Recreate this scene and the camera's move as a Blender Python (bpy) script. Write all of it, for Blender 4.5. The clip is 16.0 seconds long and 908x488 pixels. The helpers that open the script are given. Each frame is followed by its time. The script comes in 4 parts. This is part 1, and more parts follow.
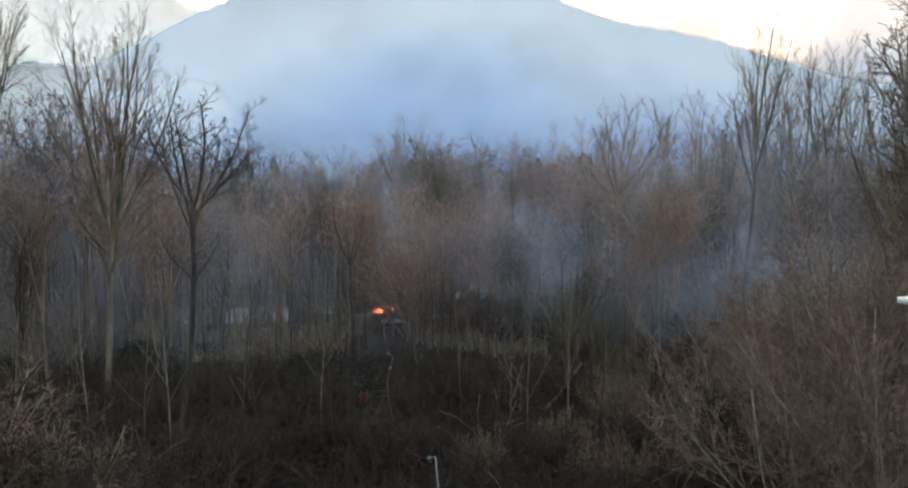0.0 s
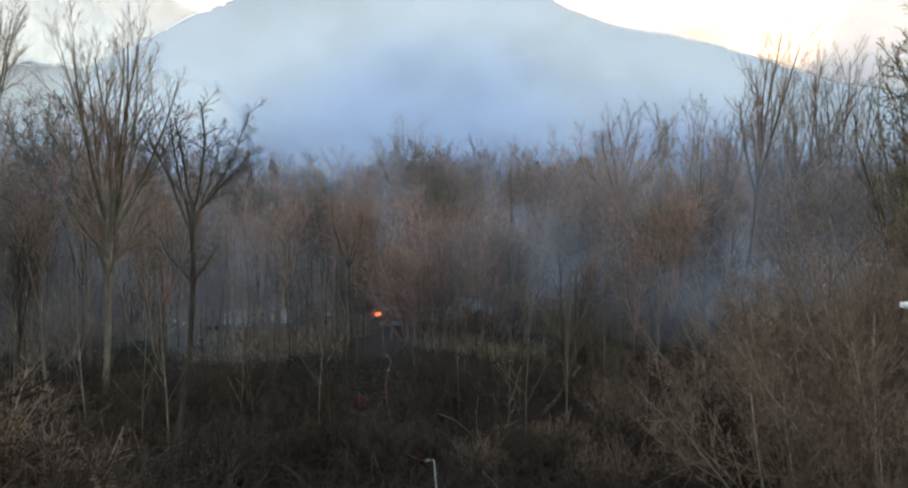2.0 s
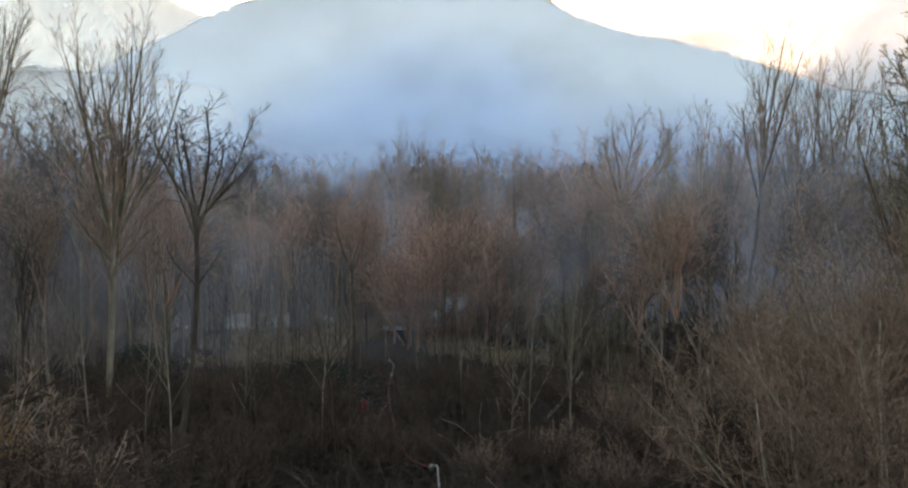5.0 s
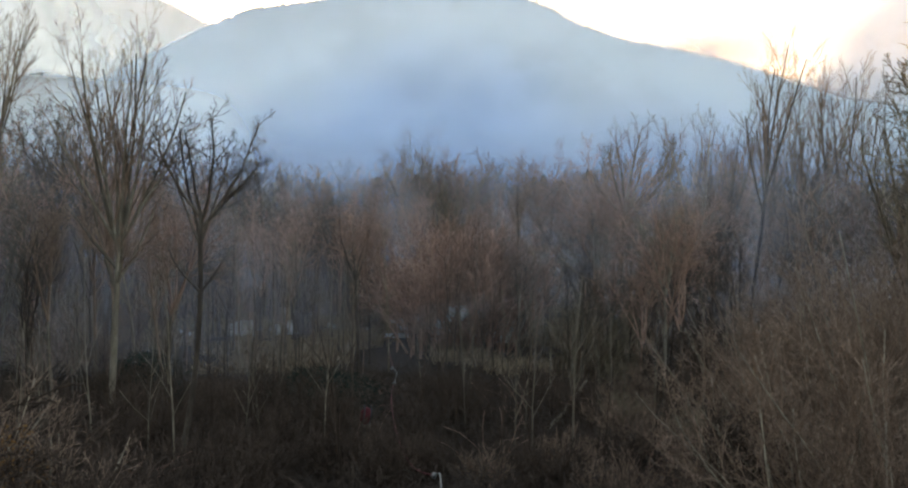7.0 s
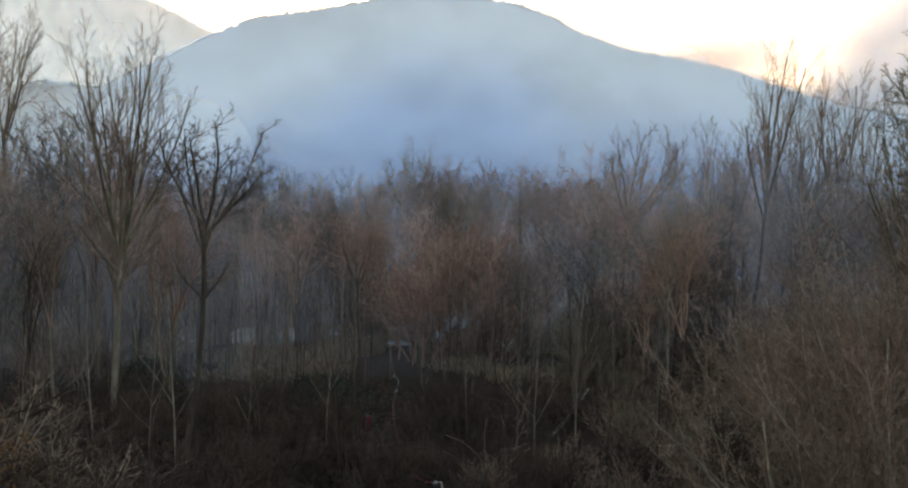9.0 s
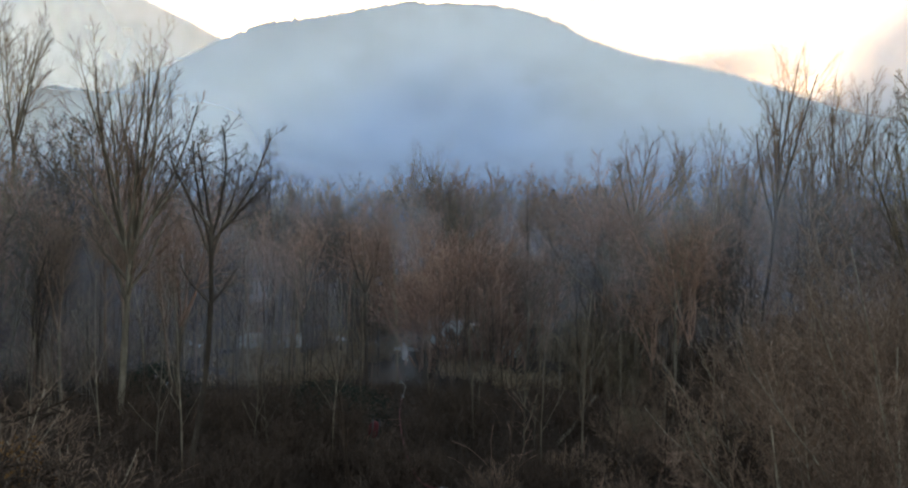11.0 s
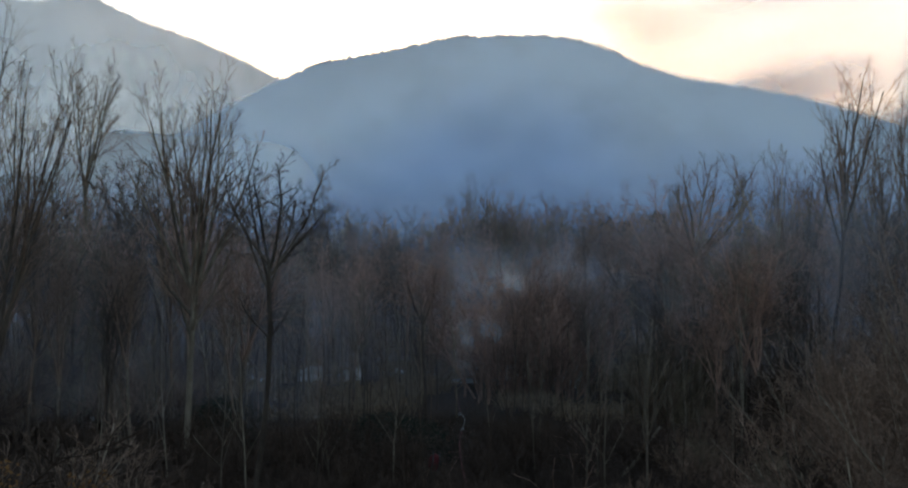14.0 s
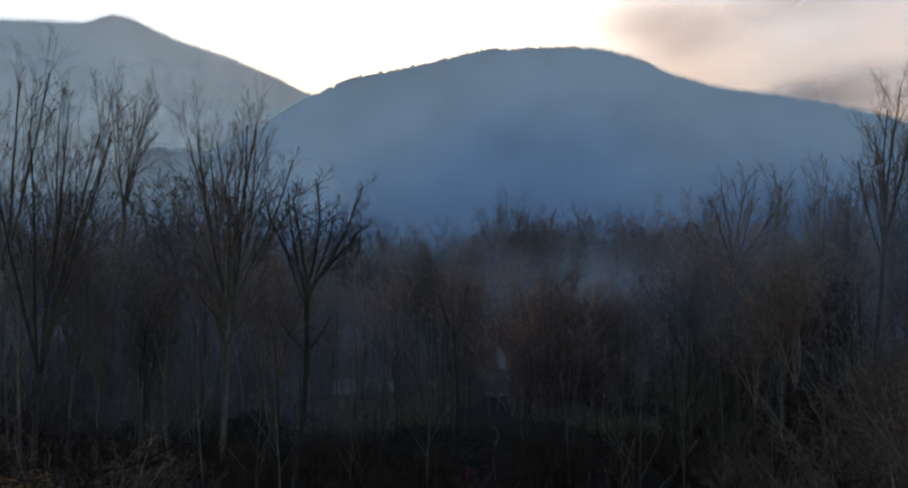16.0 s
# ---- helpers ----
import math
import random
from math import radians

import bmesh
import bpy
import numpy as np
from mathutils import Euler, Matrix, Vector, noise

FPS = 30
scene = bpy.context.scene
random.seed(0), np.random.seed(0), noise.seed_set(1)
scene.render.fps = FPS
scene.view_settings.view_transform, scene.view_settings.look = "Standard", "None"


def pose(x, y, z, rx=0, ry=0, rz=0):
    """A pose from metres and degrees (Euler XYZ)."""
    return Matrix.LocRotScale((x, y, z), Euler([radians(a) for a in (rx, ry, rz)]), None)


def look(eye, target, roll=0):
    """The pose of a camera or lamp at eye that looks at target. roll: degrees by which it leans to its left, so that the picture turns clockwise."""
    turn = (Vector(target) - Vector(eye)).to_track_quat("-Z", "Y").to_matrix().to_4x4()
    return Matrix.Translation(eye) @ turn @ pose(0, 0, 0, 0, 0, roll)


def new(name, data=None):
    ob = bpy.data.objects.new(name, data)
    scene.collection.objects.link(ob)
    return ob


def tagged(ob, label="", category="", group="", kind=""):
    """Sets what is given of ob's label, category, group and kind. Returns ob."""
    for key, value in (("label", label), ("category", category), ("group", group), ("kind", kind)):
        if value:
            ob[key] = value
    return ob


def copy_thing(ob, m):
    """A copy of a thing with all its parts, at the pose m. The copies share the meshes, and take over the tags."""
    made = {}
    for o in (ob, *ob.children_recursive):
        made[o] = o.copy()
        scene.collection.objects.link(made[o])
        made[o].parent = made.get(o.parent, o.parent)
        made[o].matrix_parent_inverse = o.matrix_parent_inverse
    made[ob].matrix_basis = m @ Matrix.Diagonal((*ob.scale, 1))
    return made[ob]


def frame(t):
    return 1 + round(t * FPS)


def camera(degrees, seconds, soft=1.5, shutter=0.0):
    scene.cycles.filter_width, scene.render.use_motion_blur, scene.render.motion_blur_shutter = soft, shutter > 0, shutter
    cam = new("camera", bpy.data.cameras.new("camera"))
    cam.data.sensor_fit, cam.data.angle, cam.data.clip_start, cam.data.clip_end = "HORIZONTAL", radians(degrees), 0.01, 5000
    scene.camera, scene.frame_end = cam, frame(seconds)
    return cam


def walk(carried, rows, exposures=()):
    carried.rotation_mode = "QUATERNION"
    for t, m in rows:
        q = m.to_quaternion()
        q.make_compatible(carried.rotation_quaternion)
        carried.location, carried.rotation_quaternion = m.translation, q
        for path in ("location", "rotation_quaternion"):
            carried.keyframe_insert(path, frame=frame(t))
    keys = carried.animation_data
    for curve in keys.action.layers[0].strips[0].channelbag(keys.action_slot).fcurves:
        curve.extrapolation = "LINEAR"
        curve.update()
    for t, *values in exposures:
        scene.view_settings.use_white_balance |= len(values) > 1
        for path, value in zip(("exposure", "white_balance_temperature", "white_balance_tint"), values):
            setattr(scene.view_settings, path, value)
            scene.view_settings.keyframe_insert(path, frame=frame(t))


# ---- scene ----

EYE = 9.0

# ---- camera ----
cam = camera(60.4, 16.0, soft=2.3)
PATH = [(0, 0.00, -3.30, 0.00), (0.5, -0.03, -3.28, -0.16), (1, -0.07, -3.24, -0.30), (1.5, -0.11, -3.10, -0.32),
        (2, -0.12, -3.11, -0.34), (2.5, -0.13, -3.00, -0.40), (3, -0.06, -2.94, -0.42), (3.5, 0.04, -2.84, -0.53),
        (4, 0.05, -2.82, -0.56), (6.5, 0.22, -2.34, -0.66), (7, 0.33, -2.18, -0.75), (7.5, 0.42, -2.15, -0.76),
        (8, 0.47, -1.86, -0.78), (8.5, 0.50, -1.73, -0.86), (9, 0.50, -1.60, -0.90), (11.5, 1.35, -1.10, -1.06),
        (12, 1.78, -0.97, -1.00), (12.5, 2.32, -0.62, -0.98), (13, 3.03, -0.15, -0.78), (13.5, 4.04, 0.53, -0.38),
        (14, 5.15, 1.05, 0.20), (14.5, 5.96, 1.36, 0.45), (15, 6.48, 1.70, 0.45), (15.5, 7.02, 1.96, 0.62), (16, 7.48, 2.01, 0.63)]
EXPOSURES = [(0, 3.72, 6850, 17), (3.5, 3.74, 7150, 18), (7, 3.55, 7000, 18), (9, 3.38, 7000, 18), (12.5, 3.3, 6750, 17), (13.5, 2.75, 6300, 16), (14.5, 2.23, 5800, 15), (16, 1.82, 5550, 15)]
walk(cam, [(t, pose(-0.10 * min(t / 4.5, 1.0), 0, EYE, 90 + p, r, y)) for t, y, p, r in PATH], EXPOSURES)

# ---- sky and sun: the low sun stands behind the hills ----
SUN_AZ, SUN_EL = -9.0, 3.0
world = bpy.data.worlds.new("sky")
scene.world = world
world.use_nodes = True
wn = world.node_tree
sky = wn.nodes.new("ShaderNodeTexSky")
sky.sky_type, sky.sun_disc = "NISHITA", False
sky.sun_elevation, sky.sun_rotation = radians(SUN_EL), radians(SUN_AZ)
sky.air_density, sky.dust_density, sky.ozone_density = 1.0, 1.0, 1.0
wn.nodes["Background"].inputs["Strength"].default_value = 0.15
wn.links.new(sky.outputs[0], wn.nodes["Background"].inputs["Color"])
sun = new("sun", bpy.data.lights.new("sun", "SUN"))
sun.data.energy, sun.data.angle, sun.data.color = 0.6, radians(0.6), (1.0, 0.86, 0.68)
a, e = radians(SUN_AZ), radians(SUN_EL)
sun.matrix_world = look((0, 0, 0), (-math.sin(a) * math.cos(e), -math.cos(a) * math.cos(e), -math.sin(e)))


# ---- materials ----
def nodes_of(name):
    m = bpy.data.materials.new(name)
    m.use_nodes = True
    t = m.node_tree
    return m, t, t.nodes["Principled BSDF"]


def ramp(t, fac, stops):
    n = t.nodes.new("ShaderNodeValToRGB")
    while len(n.color_ramp.elements) < len(stops):
        n.color_ramp.elements.new(0.5)
    for el, (p, c) in zip(n.color_ramp.elements, stops):
        el.position, el.color = p, (*c, 1)
    t.links.new(fac, n.inputs[0])
    return n.outputs[0]


def noise_tex(t, scale, detail=4, rough=0.6, stretch=(1, 1, 1)):
    tc, mp = t.nodes.new("ShaderNodeTexCoord"), t.nodes.new("ShaderNodeMapping")
    mp.inputs["Scale"].default_value = stretch
    n = t.nodes.new("ShaderNodeTexNoise")
    n.inputs["Scale"].default_value, n.inputs["Detail"].default_value, n.inputs["Roughness"].default_value = scale, detail, rough
    t.links.new(tc.outputs["Object"], mp.inputs[0])
    t.links.new(mp.outputs[0], n.inputs["Vector"])
    return n.outputs[0]


def math_node(t, op, x, y):
    n = t.nodes.new("ShaderNodeMath")
    n.operation = op
    for i, v in enumerate((x, y)):
        if isinstance(v, (int, float)):
            n.inputs[i].default_value = v
        else:
            t.links.new(v, n.inputs[i])
    return n.outputs[0]


def bark(name, dark, mid, pale, rough=0.9, random=0.35):
    """Grained bark with lichen patches; each tree a little lighter or darker."""
    m, t, b = nodes_of(name)
    grain = noise_tex(t, 9, 5, 0.65, (1, 1, 0.25))
    patch = noise_tex(t, 1.3, 3)
    mixed = math_node(t, "ADD", math_node(t, "MULTIPLY", grain, 0.6), math_node(t, "MULTIPLY", patch, 0.4))
    col = ramp(t, mixed, [(0.32, dark), (0.52, mid), (0.72, pale)])
    info = t.nodes.new("ShaderNodeObjectInfo")
    hsv = t.nodes.new("ShaderNodeHueSaturation")
    mr = t.nodes.new("ShaderNodeMapRange")
    mr.inputs[3].default_value, mr.inputs[4].default_value = 1 - random, 1 + random
    t.links.new(info.outputs["Random"], mr.inputs[0])
    t.links.new(mr.outputs[0], hsv.inputs["Value"])
    t.links.new(col, hsv.inputs["Color"])
    t.links.new(hsv.outputs[0], b.inputs["Base Color"])
    b.inputs["Roughness"].default_value, b.inputs["Specular IOR Level"].default_value = rough, 0.15
    bump = t.nodes.new("ShaderNodeBump")
    bump.inputs["Strength"].default_value, bump.inputs["Distance"].default_value = 0.6, 0.03
    t.links.new(grain, bump.inputs["Height"])
    t.links.new(bump.outputs[0], b.inputs["Normal"])
    return m


BARK_GREY = bark("grey_bark", (0.059, 0.046, 0.033), (0.138, 0.107, 0.077), (0.262, 0.216, 0.160))
BARK_DARK = bark("dark_bark", (0.034, 0.025, 0.019), (0.076, 0.055, 0.041), (0.137, 0.107, 0.080))
BARK_PALE = bark("pale_bark", (0.103, 0.081, 0.059), (0.228, 0.183, 0.134), (0.388, 0.322, 0.244))
TWIG_BROWN = bark("brown_twigs", (0.078, 0.050, 0.035), (0.168, 0.108, 0.075), (0.268, 0.182, 0.128))
TWIG_RUST = bark("rust_twigs", (0.135, 0.074, 0.052), (0.255, 0.148, 0.106), (0.37, 0.23, 0.17))
TWIG_OLIVE = bark("olive_twigs", (0.072, 0.056, 0.034), (0.151, 0.114, 0.074), (0.243, 0.187, 0.121))
# Dark brown twigs of the near undergrowth, with its shade put into the colour.
TWIG_DARK = bark("dark_shaded_twigs", (0.023, 0.0145, 0.010), (0.055, 0.035, 0.024), (0.102, 0.067, 0.047))
LEAF_DEAD = bark("dead_leaves", (0.114, 0.050, 0.017), (0.251, 0.119, 0.038), (0.388, 0.208, 0.076), 0.8)
LEAF_DARK = bark("evergreen_leaves", (0.007, 0.010, 0.006), (0.013, 0.018, 0.011), (0.026, 0.032, 0.02), 0.8)


def ground_material():
    m, t, b = nodes_of("leaf_litter")
    big, fine = noise_tex(t, 0.09, 4), noise_tex(t, 3.5, 6, 0.75)
    mixed = math_node(t, "ADD", math_node(t, "MULTIPLY", big, 0.5), math_node(t, "MULTIPLY", fine, 0.5))
    t.links.new(ramp(t, mixed, [(0.3, (0.009, 0.0065, 0.005)), (0.5, (0.024, 0.0165, 0.012)), (0.7, (0.065, 0.045, 0.032))]), b.inputs["Base Color"])
    b.inputs["Roughness"].default_value, b.inputs["Specular IOR Level"].default_value = 0.95, 0.1
    bump = t.nodes.new("ShaderNodeBump")
    bump.inputs["Strength"].default_value, bump.inputs["Distance"].default_value = 0.8, 0.08
    t.links.new(fine, bump.inputs["Height"])
    t.links.new(bump.outputs[0], b.inputs["Normal"])
    return m


def hill_material():
    m, t, b = nodes_of("wooded_hillside")
    big, fine = noise_tex(t, 0.006, 5), noise_tex(t, 0.09, 4, 0.7)
    mixed = math_node(t, "ADD", math_node(t, "MULTIPLY", big, 0.5), math_node(t, "MULTIPLY", fine, 0.5))
    t.links.new(ramp(t, mixed, [(0.3, (0.02, 0.022, 0.016)), (0.5, (0.06, 0.052, 0.038)), (0.7, (0.11, 0.09, 0.065))]), b.inputs["Base Color"])
    b.inputs["Roughness"].default_value = 1.0
    return m


def smoke_material(name, colours, low, high, thin, thick, scale, stretch=(1, 1, 1), puff=False, cut=(0.35, 0.65), least=0.6, fade=False, rim=(0.1, 0.74)):
    """Thin smoke: partly see-through, scattering light on both sides. Its density goes from thick at low to thin at
    high, in shares of its height; a puff thins to nothing at its rim. The colours of a sheet run from foot to top, so
    its change of light is put into the colour.
    """
    m, t, b = nodes_of(name)
    t.nodes.remove(b)
    out = t.nodes["Material Output"]
    tc = t.nodes.new("ShaderNodeTexCoord")
    wisps = t.nodes.new("ShaderNodeMapRange")
    wisps.interpolation_type = "SMOOTHSTEP"
    t.links.new(noise_tex(t, scale, 4, 0.55, stretch), wisps.inputs[0])
    for i, v in enumerate((cut[0], cut[1], least, 1.0)):
        wisps.inputs[i + 1].default_value = v
    fall = t.nodes.new("ShaderNodeMapRange")
    fall.interpolation_type = "SMOOTHSTEP"
    if puff:
        mp = t.nodes.new("ShaderNodeMapping")
        mp.inputs["Location"].default_value, mp.inputs["Scale"].default_value = (-1, 0, -1), (2, 0, 2)
        ln = t.nodes.new("ShaderNodeVectorMath")
        ln.operation = "LENGTH"
        t.links.new(tc.outputs["Generated"], mp.inputs[0])
        t.links.new(mp.outputs[0], ln.inputs[0])
        t.links.new(ln.outputs["Value"], fall.inputs[0])
        values = (*rim, thick, 0.0)
    else:
        sep = t.nodes.new("ShaderNodeSeparateXYZ")
        t.links.new(tc.outputs["UV"], sep.inputs[0])
        t.links.new(sep.outputs["Y"], fall.inputs[0])
        values = (low, high, thick, thin)
        edge = t.nodes.new("ShaderNodeMapRange")
        edge.interpolation_type = "SMOOTHSTEP"
        t.links.new(sep.outputs["Y"], edge.inputs[0])
        for i, v in enumerate((0.955, 1.0, 1.0, 0.0)):
            edge.inputs[i + 1].default_value = v
        side = t.nodes.new("ShaderNodeMapRange")
        side.interpolation_type = "SMOOTHSTEP"
        t.links.new(math_node(t, "ABSOLUTE", math_node(t, "SUBTRACT", sep.outputs["X"], 0.5), 0), side.inputs[0])
        for i, v in enumerate((0.3, 0.5, 1.0, 0.0) if fade else (0.49, 0.5, 1.0, 0.0)):
            side.inputs[i + 1].default_value = v
    for i, v in enumerate(values):
        fall.inputs[i + 1].default_value = v
    d, tl, tr = (t.nodes.new("ShaderNodeBsdf" + k) for k in ("Diffuse", "Translucent", "Transparent"))
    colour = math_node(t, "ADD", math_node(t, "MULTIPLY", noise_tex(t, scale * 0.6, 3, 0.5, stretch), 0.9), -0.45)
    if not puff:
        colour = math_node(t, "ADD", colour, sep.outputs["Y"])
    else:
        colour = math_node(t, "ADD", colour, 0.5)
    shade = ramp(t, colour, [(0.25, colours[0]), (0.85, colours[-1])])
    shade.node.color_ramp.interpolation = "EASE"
    t.links.new(shade, d.inputs[0])
    t.links.new(shade, tl.inputs[0])
    both, mix = t.nodes.new("ShaderNodeMixShader"), t.nodes.new("ShaderNodeMixShader")
    t.links.new(d.outputs[0], both.inputs[1])
    t.links.new(tl.outputs[0], both.inputs[2])
    density = math_node(t, "MULTIPLY", fall.outputs[0], wisps.outputs[0])
    t.links.new(density if puff else math_node(t, "MULTIPLY", math_node(t, "MULTIPLY", density, edge.outputs[0]), side.outputs[0]), mix.inputs[0])
    t.links.new(tr.outputs[0], mix.inputs[1])
    t.links.new(both.outputs[0], mix.inputs[2])
    t.links.new(mix.outputs[0], out.inputs["Surface"])
    return m


GROUND, HILL = ground_material(), hill_material()


# ---- building helpers ----
def at(az, dist):
    return dist * math.sin(radians(az)), dist * math.cos(radians(az))


def ground_z(x, y):
    return 0.25 * noise.noise((x * 0.08, y * 0.08, 3.1)) + 0.5 * noise.noise((x * 0.02, y * 0.02, 7.7))


def mesh_of(name, verts, faces, material, smooth=True):
    me = bpy.data.meshes.new(name)
    me.from_pydata(verts, [], faces)
    me.materials.append(material)
    if smooth:
        me.shade_smooth()
    me.update()
    return me


def part(name, me, parent, label=""):
    ob = new(name, me)
    ob.parent = parent
    return tagged(ob, label) if label else ob


class Sticks:
    """Collects tapered tubes into one mesh."""

    def __init__(self):
        self.v, self.f = [], []

    def tube(self, pts, rads, n):
        v, f, base = self.v, self.f, len(self.v)
        ring = [(math.cos(6.2832 * k / n), math.sin(6.2832 * k / n)) for k in range(n)]
        last = len(pts) - 1
        for i, (p, r) in enumerate(zip(pts, rads)):
            d = (pts[min(i + 1, last)] - pts[max(i - 1, 0)]).normalized()
            u = d.cross(Vector((0.31, 0.95, 0.05))).normalized()
            w = d.cross(u)
            for c, s in ring:
                v.append(p + u * (c * r) + w * (s * r))
        for i in range(last):
            for k in range(n):
                a0, b0 = base + i * n + k, base + i * n + (k + 1) % n
                f.append((a0, b0, b0 + n, a0 + n))
        f.append(tuple(range(base + last * n, base + last * n + n)))

    def mesh(self, name, material):
        return mesh_of(name, self.v, self.f, material)


def turned(d, angle, spin):
    """d bent away by angle, in the direction spin about it."""
    u = d.orthogonal().normalized()
    w = d.cross(u)
    side = u * math.cos(spin) + w * math.sin(spin)
    return (d * math.cos(angle) + side * math.sin(angle)).normalized()


def branch(rng, sticks, p, d, length, r, level, style):
    """One branch and, from it, its side branches, down to the twigs."""
    segs = style["segs"][level]
    up, wig, deepest = style["up"][level], style["wiggle"] * (0.55 if level == 0 else 1.0), level == len(style["segs"]) - 1
    pts, rads, dirs = [p.copy()], [r], [d.copy()]
    end = style["tip"] if deepest else max(r * 0.36, style["tip"] * 1.2)
    for i in range(segs):
        d = (d + Vector((rng.gauss(0, wig), rng.gauss(0, wig), rng.gauss(0, wig) + up))).normalized()
        p = p + d * (length / segs)
        pts.append(p)
        dirs.append(d)
        rads.append(r + (end - r) * (i + 1) / segs)
    sticks[level].tube(pts, rads, style["sides"][level])
    if deepest:
        return
    count = style["count"][level]
    for k in range(count):
        s = style["start"][level] + (1 - style["start"][level]) * (k + rng.random()) / count
        i = min(int(s * segs), segs - 1)
        fr = s * segs - i
        q = pts[i].lerp(pts[i + 1], fr)
        rr = (rads[i] + (rads[i + 1] - rads[i]) * fr) * 0.62
        ang = radians(rng.gauss(style["angle"][level], 8))
        length2 = length * style["ratio"][level] * (1.15 - 0.65 * s) * rng.uniform(0.7, 1.25)
        branch(rng, sticks, q, turned(dirs[i], ang, k * 2.4 + rng.uniform(-0.6, 0.6)), length2, max(rr, style["tip"]), level + 1, style)


MAST = dict(segs=(9, 5, 3, 2), sides=(7, 4, 3, 3), count=(16, 6, 5), start=(0.35, 0.2, 0.15), angle=(42, 38, 35), ratio=(0.36, 0.42, 0.5), up=(0.02, 0.10, 0.08, 0.05), wiggle=0.07, tip=0.008)
VASE = dict(segs=(8, 5, 3, 2), sides=(6, 4, 3, 3), count=(9, 6, 5), start=(0.3, 0.2, 0.15), angle=(24, 28, 32), ratio=(0.42, 0.42, 0.45), up=(0.05, 0.10, 0.10, 0.08), wiggle=0.075, tip=0.012)
GNARLED = dict(segs=(7, 5, 4, 3), sides=(6, 4, 3, 3), count=(8, 6, 5), start=(0.25, 0.2, 0.15), angle=(42, 45, 45), ratio=(0.5, 0.5, 0.5), up=(0.03, 0.05, 0.05, 0.04), wiggle=0.16, tip=0.009)
UPRIGHT = dict(segs=(10, 5, 3, 2), sides=(6, 4, 3, 3), count=(8, 5, 3), start=(0.15, 0.22, 0.2), angle=(23, 25, 28), ratio=(0.46, 0.48, 0.5), up=(0.03, 0.05, 0.05, 0.04), wiggle=0.065, tip=0.007)
CROOKED = dict(segs=(8, 5, 4, 3), sides=(6, 4, 3, 3), count=(9, 5, 3), start=(0.25, 0.2, 0.15), angle=(36, 44, 46), ratio=(0.42, 0.5, 0.5), up=(0.05, 0.07, 0.05, 0.03), wiggle=0.13, tip=0.006)
THICKET = dict(segs=(6, 4, 3, 2), sides=(4, 3, 3, 3), count=(8, 5, 3), start=(0.12, 0.15, 0.1), angle=(28, 34, 38), ratio=(0.45, 0.5, 0.5), up=(-0.01, 0.03, 0.03, 0.02), wiggle=0.1, tip=0.006)
TANGLED = dict(segs=(9, 5, 4, 3), sides=(6, 4, 3, 3), count=(14, 6, 4), start=(0.15, 0.2, 0.15), angle=(34, 42, 45), ratio=(0.26, 0.5, 0.5), up=(0.05, 0.08, 0.06, 0.04), wiggle=0.12, tip=0.010)
BUSH = dict(segs=(5, 4, 2), sides=(4, 3, 3), count=(7, 6), start=(0.15, 0.15), angle=(32, 38), ratio=(0.5, 0.5), up=(-0.02, 0.02, 0.02), wiggle=0.12, tip=0.008)


